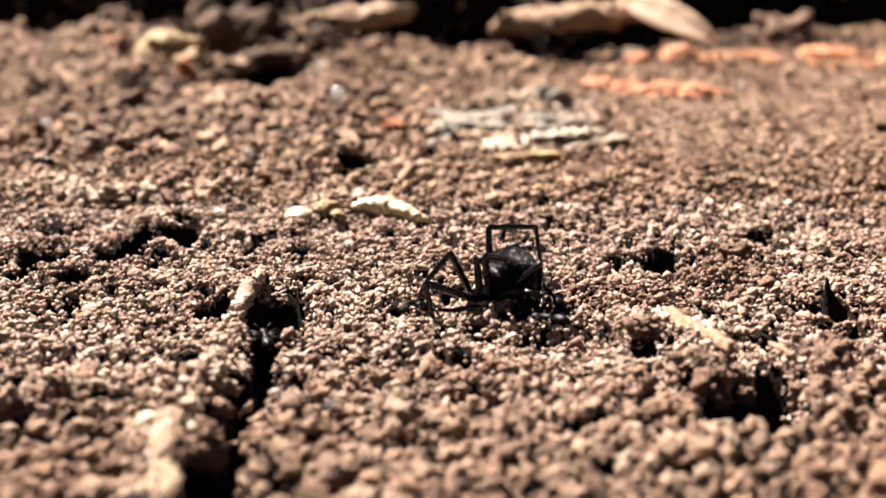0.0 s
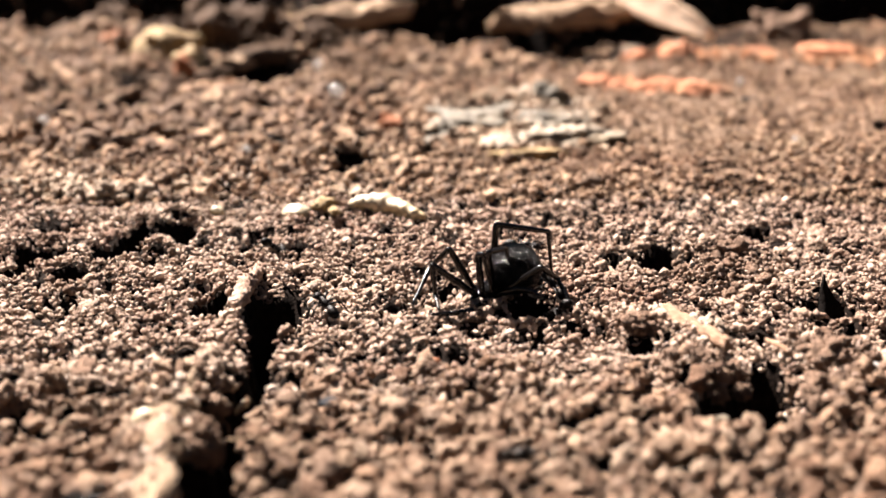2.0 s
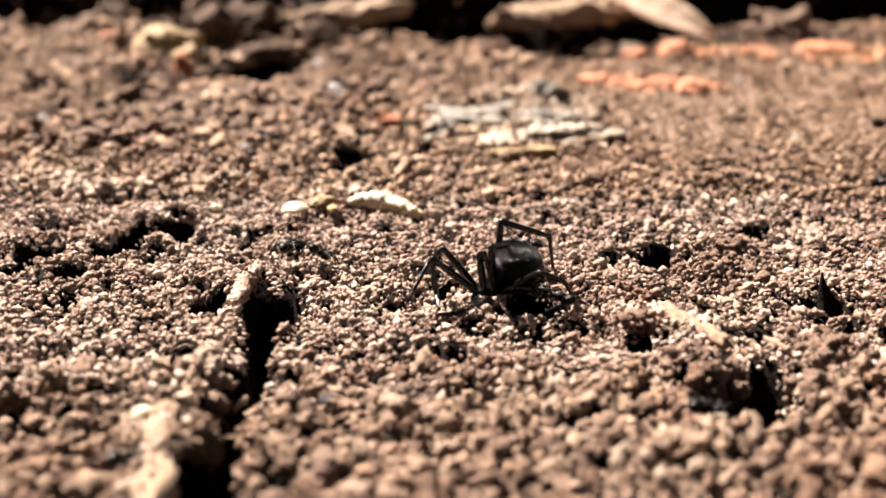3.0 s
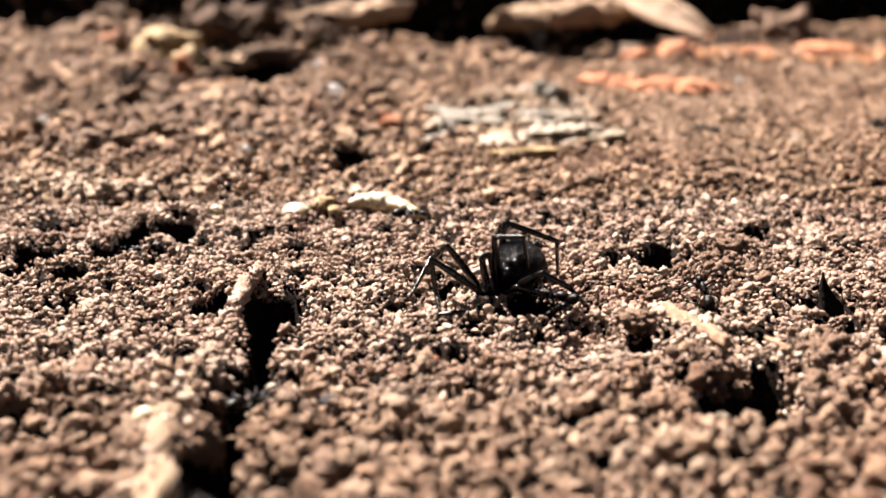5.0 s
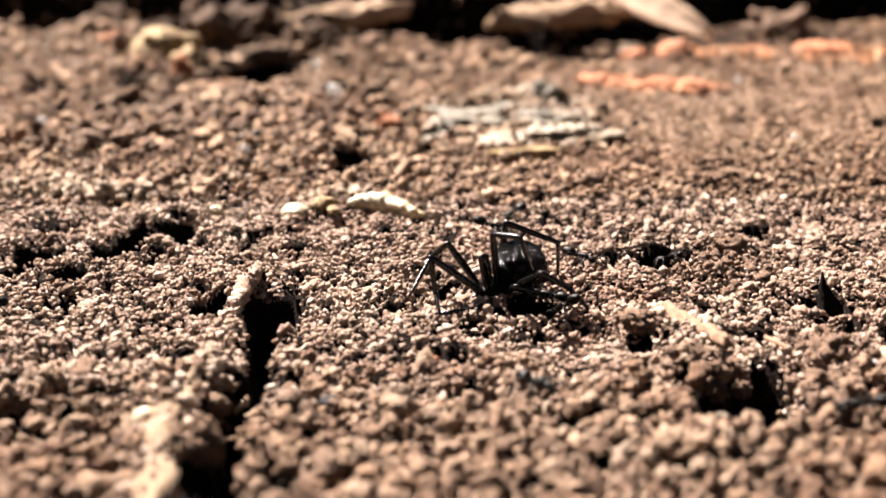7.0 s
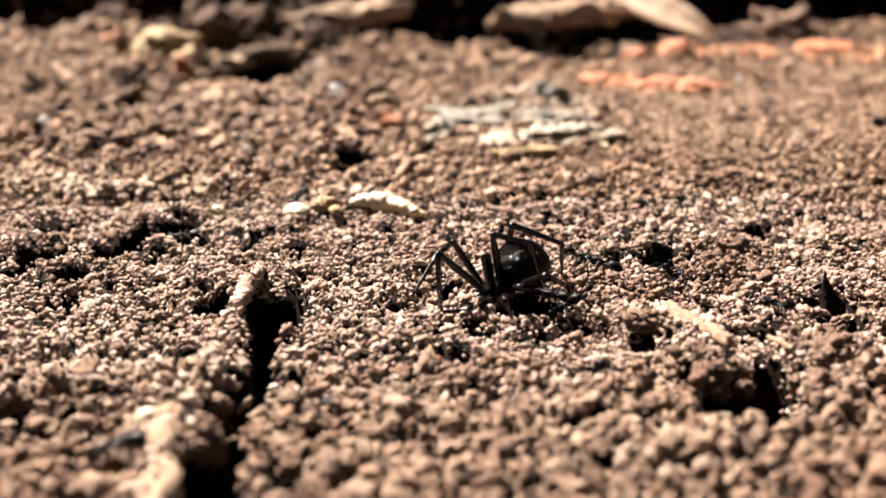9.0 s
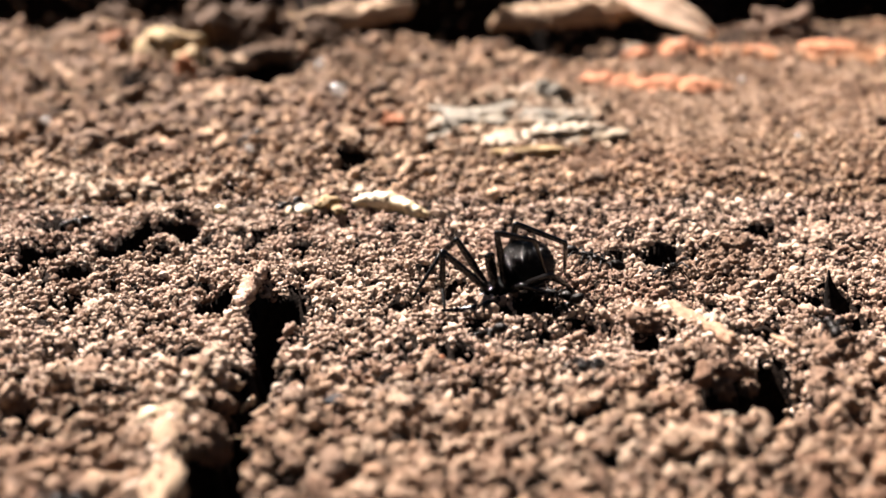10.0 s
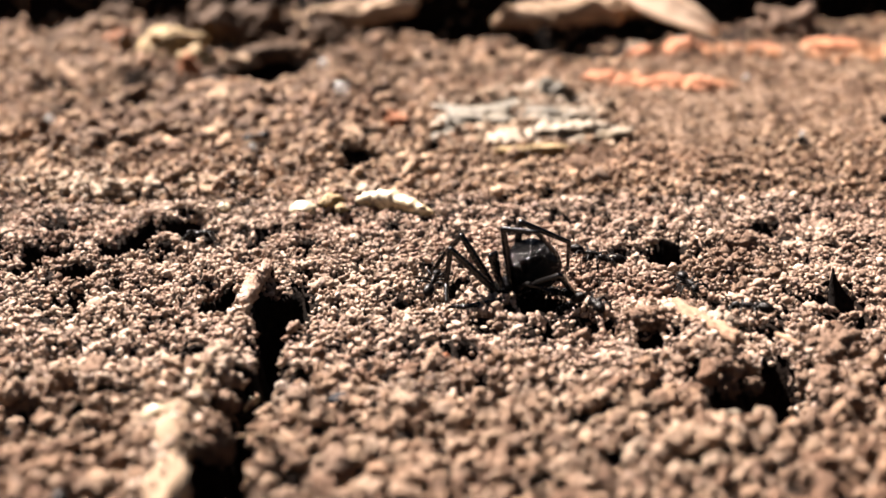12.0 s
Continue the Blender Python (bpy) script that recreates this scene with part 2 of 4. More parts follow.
FURROW = [(-18.5, 130.0, 2.8), (-18.8, 125.0, 1.9), (-18.8, 120.5, 1.2), (-18.1, 113.5, 1.1), (-17.9, 109.0, 1.3), (-18.4, 104.5, 1.3), (-18.6, 99.0, 0.9), (-17.8, 93.5, 1.1), (-17.7, 84.0, 1.4)]
RIDGE = [(-22.8, 140.0, 0.2), (-22.7, 133.0, 0.5), (-21.8, 119.0, 0.9), (-22.3, 108.0, 1.3), (-23.2, 97.0, 1.1), (-22.3, 84.0, 1.2)]


def along(x, y, line):
    """Distance from a polyline (mm) and the third value along it."""
    best, val = np.full(np.shape(x), 1e9), np.zeros(np.shape(x))
    for (ax, ay, av), (bx, by, bv) in zip(line, line[1:]):
        s = np.clip(((x - ax) * (bx - ax) + (y - ay) * (by - ay)) / ((bx - ax) ** 2 + (by - ay) ** 2), 0, 1)
        d = np.hypot(x - ax - s * (bx - ax), y - ay - s * (by - ay))
        val = np.where(d < best, av + s * (bv - av), val)
        best = np.minimum(d, best)
    return best, val


def oval(x, y, px, py, rx, ry, turn, steep):
    """One in the middle of a turned oval, falling to nothing past its rim."""
    c, s = math.cos(radians(turn)), math.sin(radians(turn))
    u, v = ((x - px) * c + (y - py) * s) / rx, ((y - py) * c - (x - px) * s) / ry
    return np.exp(-np.clip((u * u + v * v) ** steep, 0, 40))


def dug(x, y):
    """How deep pits and furrow are dug into the soil, in millimetres."""
    wx, wy = x + 0.45 * vnoise(x, y, 2.6, 8), y + 0.45 * vnoise(x, y, 2.6, 9)
    deep = sum(p[5] * oval(wx, wy, *p[:5], 1.9) for p in PITS)
    d, w = along(wx, wy, FURROW)
    # pores between the clumps of crumbs, wider in the rough soil farther back
    y = np.asarray(y, float)
    fine = vnoise(x, 0.85 * y, 1.0, 84) + 0.5 * vnoise(x, y, 4.2, 85)
    wide = vnoise(x, 0.8 * y, 2.6, 86) + 0.6 * vnoise(x, y, 11, 87) - np.clip((x - 10) / 60, 0, 0.5)
    deep = deep + 2.9 * np.clip((205 - y) / 25, 0, 1) * np.clip((fine - 0.46) / 0.2, 0, 1) + 3.6 * np.clip((y - 186) / 16, 0, 1) * np.clip((330 - y) / 40, 0, 1) * np.clip((wide - 0.56) / 0.2, 0, 1)
    return deep + 7.5 * np.exp(-np.clip((d / w) ** 3.5, 0, 40))


def height(x, y):
    """The soil's height, all in millimetres."""
    x, y = np.asarray(x, float), np.asarray(y, float)
    z = 0.5 * vnoise(x, y, 28, 1) + 0.55 * vnoise(x, y, 10, 2) + 0.9 * vnoise(x, y, 4.2, 3) + 0.65 * vnoise(x, y, 2.0, 4)
    rough = np.clip((18 - x) / 30, 0, 1) * np.clip((y - 158) / 15, 0, 1)
    z += rough * (0.8 * vnoise(x, y, 7.5, 21) + 0.75 * vnoise(x, y, 3.4, 22))
    far = np.clip((y - 190) / 150, 0, 1)
    out = np.clip((900 - np.hypot(x, y - 250)) / 400, 0, 1)  # the fine relief is lost in the wide ground about
    z += far * (1.4 * vnoise(x, y, 38, 5) + 1.6 * vnoise(x, y, 14, 6) + 1.1 * vnoise(x, y, 6, 7))
    z *= out
    wx, wy = x + 0.8 * vnoise(x, y, 2.6, 8), y + 0.8 * vnoise(x, y, 2.6, 9)
    z -= dug(x, y)
    for px, py, rx, ry, turn, d in MOUNDS:
        z += d * oval(wx, wy, px, py, rx, ry, turn, 1.2)
    d, w = along(wx, wy, RIDGE)
    z += 1.25 * w * np.exp(-np.clip((d / (w + 0.4)) ** 2.2, 0, 40))
    # assumed hollow under the litter and steep bank behind, added to darken the back
    edge = 350 - 17 * np.exp(-((x - 38) / 24) ** 2) - 9 * np.exp(-((x + 10) / 26) ** 2) + 36 * np.clip((np.abs(x - 12) - 42) / 50, 0, 1) + 9 * vnoise(x, y, 40, 11) + 5 * vnoise(x, y, 14, 12)
    wide = np.clip((420 - np.abs(x)) / 200, 0, 1)
    z -= 20 * wide * np.clip((y - edge) / 9, 0, 1)
    back = edge + 40 + 9 * vnoise(x, y, 45, 13)
    z += 36 * wide * np.clip((y - back) / 7, 0, 1) * np.clip((900 - y) / 400, 0, 1)
    z += np.clip((np.hypot(x, y - 250) - 500) / 900, 0, 1) * (30 * vnoise(x, y, 1100, 15) + 12 * vnoise(x, y, 480, 16))
    return z


def domes(x, y, cell, seed):
    """Rounded lumps pressed against one another with creases between them, from 0 to about 1."""
    x, y = np.asarray(x, float) / cell, np.asarray(y, float) / cell
    xi, yi = np.floor(x).astype(int), np.floor(y).astype(int)
    best = np.zeros(np.shape(x))
    for a in (-1, 0, 1):
        for b in (-1, 0, 1):
            g = lambda k: LATTICE[(xi + a + 31 * k + 7 * seed) & 255, (yi + b + 57 * k + 11 * seed) & 255]
            px, py, r = xi + a + 0.5 + 0.45 * g(1), yi + b + 0.5 + 0.45 * g(2), 0.82 + 0.28 * g(3)
            best = np.maximum(best, r * np.sqrt(np.clip(1 - ((x - px) ** 2 + (y - py) ** 2) / r ** 2, 0, 1)))
    return best


def lumps(x, y):
    """How high the crust of stuck crumbs bulges, in millimetres; coarser where the soil is lumpier."""
    near = np.clip((122 - np.asarray(y, float)) / 22, 0, 1)
    wx, wy = x + 0.3 * vnoise(x, y, 1.2, 91), y + 0.3 * vnoise(x, y, 1.2, 92)
    return (0.42 + 0.23 * near) * domes(wx, wy, 1.15, 1) * (0.75 + 0.5 * vnoise(x, y, 3.5, 93)) + near * 1.1 * domes(wx, wy, 2.5, 2) + 0.22 * domes(x, y, 0.62, 3) - 0.5 * near


def surface_z(x, y):
    return float(height(np.array([x]), np.array([y]))[0])


def spread(lo, hi, step, reach, grow=1.22):
    core, out, s = list(np.arange(lo, hi + step / 2, step)), [], step
    left, right = [core[0]], [core[-1]]
    while right[-1] < reach:
        s *= grow
        right.append(right[-1] + s)
        left.append(left[-1] - s)
    return np.array(left[:0:-1] + core + right[1:])


def mesh_from(name, verts, faces_flat, per_face, mat, smooth=True):
    me = bpy.data.meshes.new(name)
    verts = np.asarray(verts, np.float32)
    n = len(faces_flat) // per_face
    me.vertices.add(len(verts))
    me.vertices.foreach_set("co", verts.ravel())
    me.loops.add(len(faces_flat))
    me.loops.foreach_set("vertex_index", np.asarray(faces_flat, np.int32))
    me.polygons.add(n)
    me.polygons.foreach_set("loop_start", np.arange(n, dtype=np.int32) * per_face)
    me.polygons.foreach_set("use_smooth", np.full(n, smooth))
    me.update(calc_edges=True)
    me.materials.append(mat)
    return me


def build_ground():
    xs = spread(-64, 64, 0.62, 7000, 1.16)
    near, mid = np.arange(78, 186, 0.6), np.arange(186, 520, 2.2)
    ahead, behind = spread(518, 520, 3, 7000, 1.16), spread(76, 78, 1.0, 7000, 1.16)
    ys = np.concatenate([behind[behind < 77.8], near, mid, ahead[ahead > 521]])
    gx, gy = np.meshgrid(xs, ys)
    gz = height(gx, gy) - 0.7
    verts = np.stack([gx, gy, gz], -1).reshape(-1, 3) * MM
    w, h = len(xs), len(ys)
    i = (np.arange(h - 1)[:, None] * w + np.arange(w - 1)[None]).ravel()
    quads = np.stack([i, i + 1, i + w + 1, i + w], -1).ravel()
    tagged(new("ground", mesh_from("ground", verts, quads, 4, SHADE_SOIL)), "near-black soil under the crumbs, shade painted in, with pits and a furrow", "soil", kind="structure")


build_ground()


def build_crust(name, label, x1, y0, y1, step, bulge, deep, mat):
    """The dry crust of crumbs stuck together, open over pits and furrow."""
    xs, ys = np.arange(-x1, x1, step), np.arange(y0, y1, step)
    gx, gy = np.meshgrid(xs, ys)
    gx, gy = gx + step * 0.3 * vnoise(gx, gy, step * 1.6, 94), gy + step * 0.3 * vnoise(gx, gy, step * 1.6, 95)
    gz = height(gx, gy) + bulge(gx, gy)
    w, h = len(xs), len(ys)
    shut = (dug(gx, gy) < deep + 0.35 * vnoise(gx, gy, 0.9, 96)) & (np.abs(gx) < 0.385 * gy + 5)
    shut &= (gy < 112 + 5 * vnoise(gx, gy, 6, 98)) | (gy > 178) | (vnoise(gx, gy, 0.55, 82) + 0.35 * vnoise(gx, gy, 5, 83) > -0.36)  # small gaps, open onto the near-black ground as painted shade
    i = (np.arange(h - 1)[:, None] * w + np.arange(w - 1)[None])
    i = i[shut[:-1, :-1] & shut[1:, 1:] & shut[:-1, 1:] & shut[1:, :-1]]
    quads = np.stack([i, i + 1, i + w + 1, i + w], -1).ravel()
    verts = np.stack([gx, gy, gz], -1).reshape(-1, 3) * MM
    used = np.unique(quads)
    back = np.zeros(len(verts), int)
    back[used] = np.arange(len(used))
    tagged(new(name, mesh_from(name, verts[used], back[quads], 4, mat)), label, "soil crust", kind="stuff")


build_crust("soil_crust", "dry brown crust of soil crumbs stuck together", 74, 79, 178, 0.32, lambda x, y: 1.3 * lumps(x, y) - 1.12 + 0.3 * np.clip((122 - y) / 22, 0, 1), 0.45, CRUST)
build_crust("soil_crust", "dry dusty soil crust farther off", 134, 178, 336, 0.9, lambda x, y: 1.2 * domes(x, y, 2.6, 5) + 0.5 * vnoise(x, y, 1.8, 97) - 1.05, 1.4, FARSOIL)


def crumb_shapes(subdivisions, count, seed):
    """A few lumpy soil crumbs as vertex arrays on one icosphere."""
    bm = bmesh.new()
    bmesh.ops.create_icosphere(bm, subdivisions=subdivisions, radius=1)
    base = np.array([v.co for v in bm.verts])
    tris = np.array([[v.index for v in f.verts] for f in bm.faces])
    bm.free()
    shapes = []
    for k in range(count):
        r = np.array([1 + 0.7 * noise.noise(Vector(p) * 1.4 + Vector((k * 5.1 + seed, 0, 0))) + 0.4 * noise.noise(Vector(p) * 2.9 + Vector((0, k * 3.7 + seed, 0))) + 0.22 * noise.noise(Vector(p) * 6.1 + Vector((0, seed, k * 2.3))) for p in base])
        shapes.append(base * r[:, None])
    return np.array(shapes), tris


def scatter(name, label, y0, y1, cell, size, spreading, subdivisions, seed, keep=None, sink=0.25, smooth=True, mat=CRUMB, heap=0.0, around=0):
    rng = np.random.RandomState(seed)
    gx, gy = np.meshgrid(np.arange(-0.385 * y1 - 6, 0.385 * y1 + 6, cell), np.arange(y0, y1, cell))
    x, y = (gx + rng.uniform(-0.55, 0.55, gx.shape) * cell).ravel(), (gy + rng.uniform(-0.55, 0.55, gy.shape) * cell).ravel()
    ok = np.abs(x) < 0.385 * y + 5
    if around:  # the coarser soil on all sides of the middle ground
        gx, gy = np.meshgrid(np.arange(-around, around, cell), np.arange(y0, y1, cell))
        x, y = (gx + rng.uniform(-0.55, 0.55, gx.shape) * cell).ravel(), (gy + rng.uniform(-0.55, 0.55, gy.shape) * cell).ravel()
        ok = ((np.abs(x) > 0.385 * y + 4) | (y < 78)) & (np.hypot(x, y - 200) < 290 + 60 * rng.randn(len(x)))
    if keep is not None:
        ok &= keep(x, y, rng)
    x, y = x[ok], y[ok]
    deep = dug(x, y)
    # painted shade: walls away from the sun show near-black soil, sunward ones keep crumbs
    sunward = dug(x + 0.6, y - 0.5) - dug(x - 0.6, y + 0.5) < -0.9
    bare = deep > np.where(sunward, 7.0, 0.95) + 0.25 * rng.randn(len(x))
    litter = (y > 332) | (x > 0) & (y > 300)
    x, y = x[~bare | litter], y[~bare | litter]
    n = len(x)
    shapes, tris = crumb_shapes(subdivisions, 14, seed)
    r = size * np.exp(spreading * rng.randn(n)).clip(0.45, 1.85)
    r *= 1 + np.clip((y - 176) / 30, 0, 1) * (np.clip(0.04 - x / 150, -0.32, 0.18) + 0.3 * vnoise(x, y, 17, 88))
    q = rng.randn(n, 4)
    q /= np.linalg.norm(q, axis=1)[:, None]
    a, b, c, d = q.T
    rot = np.stack([a * a + b * b - c * c - d * d, 2 * (b * c - a * d), 2 * (b * d + a * c), 2 * (b * c + a * d), a * a - b * b + c * c - d * d, 2 * (c * d - a * b),
                    2 * (b * d - a * c), 2 * (c * d + a * b), a * a - b * b - c * c + d * d], -1).reshape(n, 3, 3)
    stretch = rng.uniform(0.5, 1.4, (n, 1, 3))
    v = np.einsum("nij,nkj->nki", rot, shapes[rng.randint(0, len(shapes), n)] * stretch) * r[:, None, None]
    v += np.stack([x, y, height(x, y) + r * (0.5 - sink) + (y < 177) * (1.3 * lumps(x, y) - 0.62) + rng.exponential(heap, n).clip(0, 2.2 * heap)], -1)[:, None, :]
    k = v.shape[1]
    faces = (tris[None] + (np.arange(n) * k)[:, None, None]).ravel()
    ob = new(name, mesh_from(name, v.reshape(-1, 3) * MM, faces, 3, mat, smooth))
    return tagged(ob, label, "soil crumbs", kind="stuff")


def gaps(x, y, rng):
    """The grains cling together on the lumps; their gaps show soil darkened as painted shade."""
    return (lumps(x, y) > 0.17 + 0.05 * rng.randn(len(x))) & (vnoise(x, y, 0.55, 82) + 0.35 * vnoise(x, y, 5, 83) > -0.25 + 0.08 * rng.randn(len(x)))


TWIG_SIDE = [(-22.0, 147, 0), (-22.0, 136, 0), (-21.4, 120, 0)]
scatter("soil_crumbs", "loose lumpy brown soil crumbs covering the ground", 112, 176, 2.3, 0.36, 0.36, 2, 11, mat=PALER)
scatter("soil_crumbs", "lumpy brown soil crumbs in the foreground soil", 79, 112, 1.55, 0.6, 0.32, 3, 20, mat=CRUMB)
scatter("soil_grains", "rounded brown soil grains between the crumbs", 104, 177, 0.45, 0.235, 0.36, 1, 12, keep=gaps, mat=PALER, heap=0.08)
# pale grains kept mostly to the left, raising that half's tone
scatter("soil_grains", "pale grains sprinkled mostly over the left half of the soil", 104, 200, 0.68, 0.22, 0.36, 1, 48, keep=lambda x, y, rng: gaps(x, y, rng) & ((x < 2 + 9 * rng.randn(len(x))) | (along(x, y, TWIG_SIDE)[0] < 1.0)), mat=PALESAND, heap=0.15)
scatter("soil_grains", "fine paler soil grains over the ground", 108, 165, 0.66, 0.16, 0.3, 1, 16, keep=gaps, sink=0.2, smooth=False, mat=PALER, heap=0.1)
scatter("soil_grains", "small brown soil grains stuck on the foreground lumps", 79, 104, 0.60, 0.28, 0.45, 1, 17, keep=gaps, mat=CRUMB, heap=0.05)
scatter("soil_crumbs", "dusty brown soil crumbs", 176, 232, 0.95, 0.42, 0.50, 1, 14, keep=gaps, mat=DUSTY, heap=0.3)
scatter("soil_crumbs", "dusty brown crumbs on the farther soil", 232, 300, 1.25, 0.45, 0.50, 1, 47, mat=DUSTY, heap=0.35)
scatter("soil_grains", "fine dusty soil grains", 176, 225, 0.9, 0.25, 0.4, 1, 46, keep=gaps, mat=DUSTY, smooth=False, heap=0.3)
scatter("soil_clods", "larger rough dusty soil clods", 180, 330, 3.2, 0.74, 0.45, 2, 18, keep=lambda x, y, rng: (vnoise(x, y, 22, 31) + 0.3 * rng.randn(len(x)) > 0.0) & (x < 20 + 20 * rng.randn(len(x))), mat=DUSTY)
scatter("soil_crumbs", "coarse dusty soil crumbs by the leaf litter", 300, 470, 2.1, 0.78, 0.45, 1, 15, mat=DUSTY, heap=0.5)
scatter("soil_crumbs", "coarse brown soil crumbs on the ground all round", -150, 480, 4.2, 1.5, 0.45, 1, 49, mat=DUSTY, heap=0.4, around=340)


def patch(cx, cy, rx, ry, seed):
    """Keeps what lies in a ragged oval."""
    return lambda x, y, rng: ((x - cx) / rx) ** 2 + ((y - cy) / ry) ** 2 < 0.8 + 0.5 * vnoise(x, y, rx * 0.5, seed) + 0.15 * rng.randn(len(x))


scatter("pale_gravel", "pale grey gravelly patch in the soil", 200, 290, 1.7, 0.64, 0.4, 2, 41, keep=patch(17, 240, 20, 36, 51), sink=-0.1, mat=GRIT)
scatter("brick_crumbs", "orange brick crumbs spread in the soil", 255, 310, 1.7, 0.85, 0.35, 2, 42, keep=patch(51, 279, 21, 10, 52), sink=-0.1, mat=REDGRIT)
scatter("brick_crumbs", "orange brick crumbs by the leaf litter", 300, 345, 2.4, 1.05, 0.35, 2, 43, keep=patch(92, 322, 30, 12, 53), sink=0.0, mat=REDGRIT)
scatter("pale_crumbs", "pale dry crust crumbs on the soil", 174, 195, 1.0, 0.5, 0.3, 2, 45, keep=lambda x, y, rng: patch(-54, 181.5, 13, 4.5, 54)(x, y, rng) | patch(-36, 185, 5.5, 4.5, 55)(x, y, rng) | patch(-16, 180, 6, 3, 59)(x, y, rng), sink=-0.2, mat=GRIT)
scatter("pale_crumbs", "pale flattened crust fragments on the soil", 112, 132, 0.7, 0.42, 0.3, 2, 44, keep=lambda x, y, rng: along(x, y, [(23.6, 129.0, 0), (30.5, 119.0, 0)])[0] < 1.0 + 0.5 * rng.randn(len(x)), sink=-0.4, mat=GRIT)

scatter("dark_crumbs", "dark brown crumbs round the burrows", 98, 156, 0.8, 0.33, 0.4, 2, 58, keep=lambda x, y, rng: patch(34, 144, 8, 10, 61)(x, y, rng) | patch(28.5, 110.5, 7.5, 3.2, 62)(x, y, rng) | patch(21, 121.5, 4, 2.2, 63)(x, y, rng) | patch(40, 114, 7, 6, 64)(x, y, rng) | patch(-42.5, 138, 5, 4.5, 65)(x, y, rng), sink=-0.3, mat=CLOD, heap=0.2)
scatter("dark_crumbs", "dark brown soil crumbs in the dusty soil", 205, 292, 2.0, 0.55, 0.45, 1, 66, keep=lambda x, y, rng: patch(-32, 246, 15, 36, 67)(x, y, rng) | patch(-57, 236, 20, 38, 71)(x, y, rng), sink=-0.2, mat=CLOD, heap=0.3)
scatter("bark_crumbs", "dark brown crumbled bark and leaf mould", 312, 385, 2.7, 1.75, 0.4, 2, 68, keep=lambda x, y, rng: patch(-66, 350, 26, 26, 69)(x, y, rng) | patch(-40, 338, 14, 9, 70)(x, y, rng), sink=-0.5, smooth=False, mat=BARK, heap=0.9)
scatter("soil_grains", "soil grains sticking to the twig", 127, 147, 0.5, 0.2, 0.35, 1, 60, keep=lambda x, y, rng: along(x, y, [(-22.6, 144, 0), (-22.7, 126, 0)])[0] < 0.9 * np.abs(rng.randn(len(x))), sink=-1.2, mat=PALER, heap=0.5)
scatter("pale_crumbs", "pale sandy crumbs crusting the ridge along the furrow", 79, 129, 0.6, 0.29, 0.4, 2, 56, keep=lambda x, y, rng: along(x, y, RIDGE)[0] < (0.75 + 0.018 * (150 - y)) * (1 + 0.5 * rng.randn(len(x))), sink=-0.1, mat=PALESAND, heap=0.25)
scatter("pale_crumbs", "pale sandy grains round the straw", 104, 134, 0.5, 0.24, 0.35, 1, 57, keep=lambda x, y, rng: along(x, y, [(14.5, 126.5, 0), (24.0, 126.5, 0), (29.0, 118.5, 0), (33.5, 115.0, 0), (36.5, 111.0, 0)])[0] < np.abs(2.2 * rng.randn(len(x))) - 0.5, sink=-0.4, mat=PALESAND, heap=0.25)

# ---- things ----
def part(name, bm, mat, parent=None, label="", smooth=True):
    me = bpy.data.meshes.new(name)
    for f in bm.faces:
        f.smooth = smooth
    bm.to_mesh(me)
    bm.free()
    me.materials.append(mat)
    ob = new(name, me)
    ob.parent = parent
    if label:
        ob["label"] = label
    return ob


def lump(size, seed, rough=0.3, subdivisions=3, freq=1.2):
    """A rough stone or clod of the given half sizes in mm, its foot at the origin."""
    bm = bmesh.new()
    bmesh.ops.create_icosphere(bm, subdivisions=subdivisions, radius=1)
    off = Vector((seed * 3.3, seed * 1.7, 0))
    for v in bm.verts:
        p = v.co.copy()
        k = 1 + rough * noise.noise(p * freq + off) + rough * 0.5 * noise.noise(p * freq * 2.6 + off) + rough * 0.3 * noise.noise(p * freq * 6 + off) + rough * 0.2 * noise.noise(p * freq * 13 + off)
        p *= k
        v.co = Vector((p.x * size[0], p.y * size[1], (p.z + 0.6) * size[2])) * MM
    return bm


def tube(points, radii, sides=8, lumpy=0.0, seed=0):
    """A tapered tube through the points (mm)."""
    bm = bmesh.new()
    pts, rings = [Vector(p) for p in points], []
    for i, p in enumerate(pts):
        d = (pts[min(i + 1, len(pts) - 1)] - pts[max(i - 1, 0)]).normalized()
        a = d.cross(Vector((0.3, 0.2, 1)) if abs(d.z) < 0.9 else Vector((1, 0, 0))).normalized()
        b = d.cross(a)
        ring = []
        for k in range(sides):
            w = 2 * math.pi * k / sides
            r = radii[i] * (1 + lumpy * noise.noise(Vector((math.cos(w) * 2, math.sin(w) * 2, i * 0.6 + seed))))
            ring.append(bm.verts.new((p + (a * math.cos(w) + b * math.sin(w)) * r) * MM))
        rings.append(ring)
    for r0, r1 in zip(rings, rings[1:]):
        for k in range(sides):
            bm.faces.new((r0[k], r0[(k + 1) % sides], r1[(k + 1) % sides], r1[k]))
    bm.faces.new(rings[0][::-1])
    bm.faces.new(rings[-1])
    bmesh.ops.recalc_face_normals(bm, faces=bm.faces)
    return bm


def put(name, bm, mat, x, y, label, category, group="", turn=0, tilt=0, sink=0.0, lean=0, z=None):
    ob = part(name, bm, mat)
    ob.matrix_basis = pose(x * MM, y * MM, (surface_z(x, y) - sink if z is None else z) * MM, tilt, lean, turn)
    return tagged(ob, label, category, group)


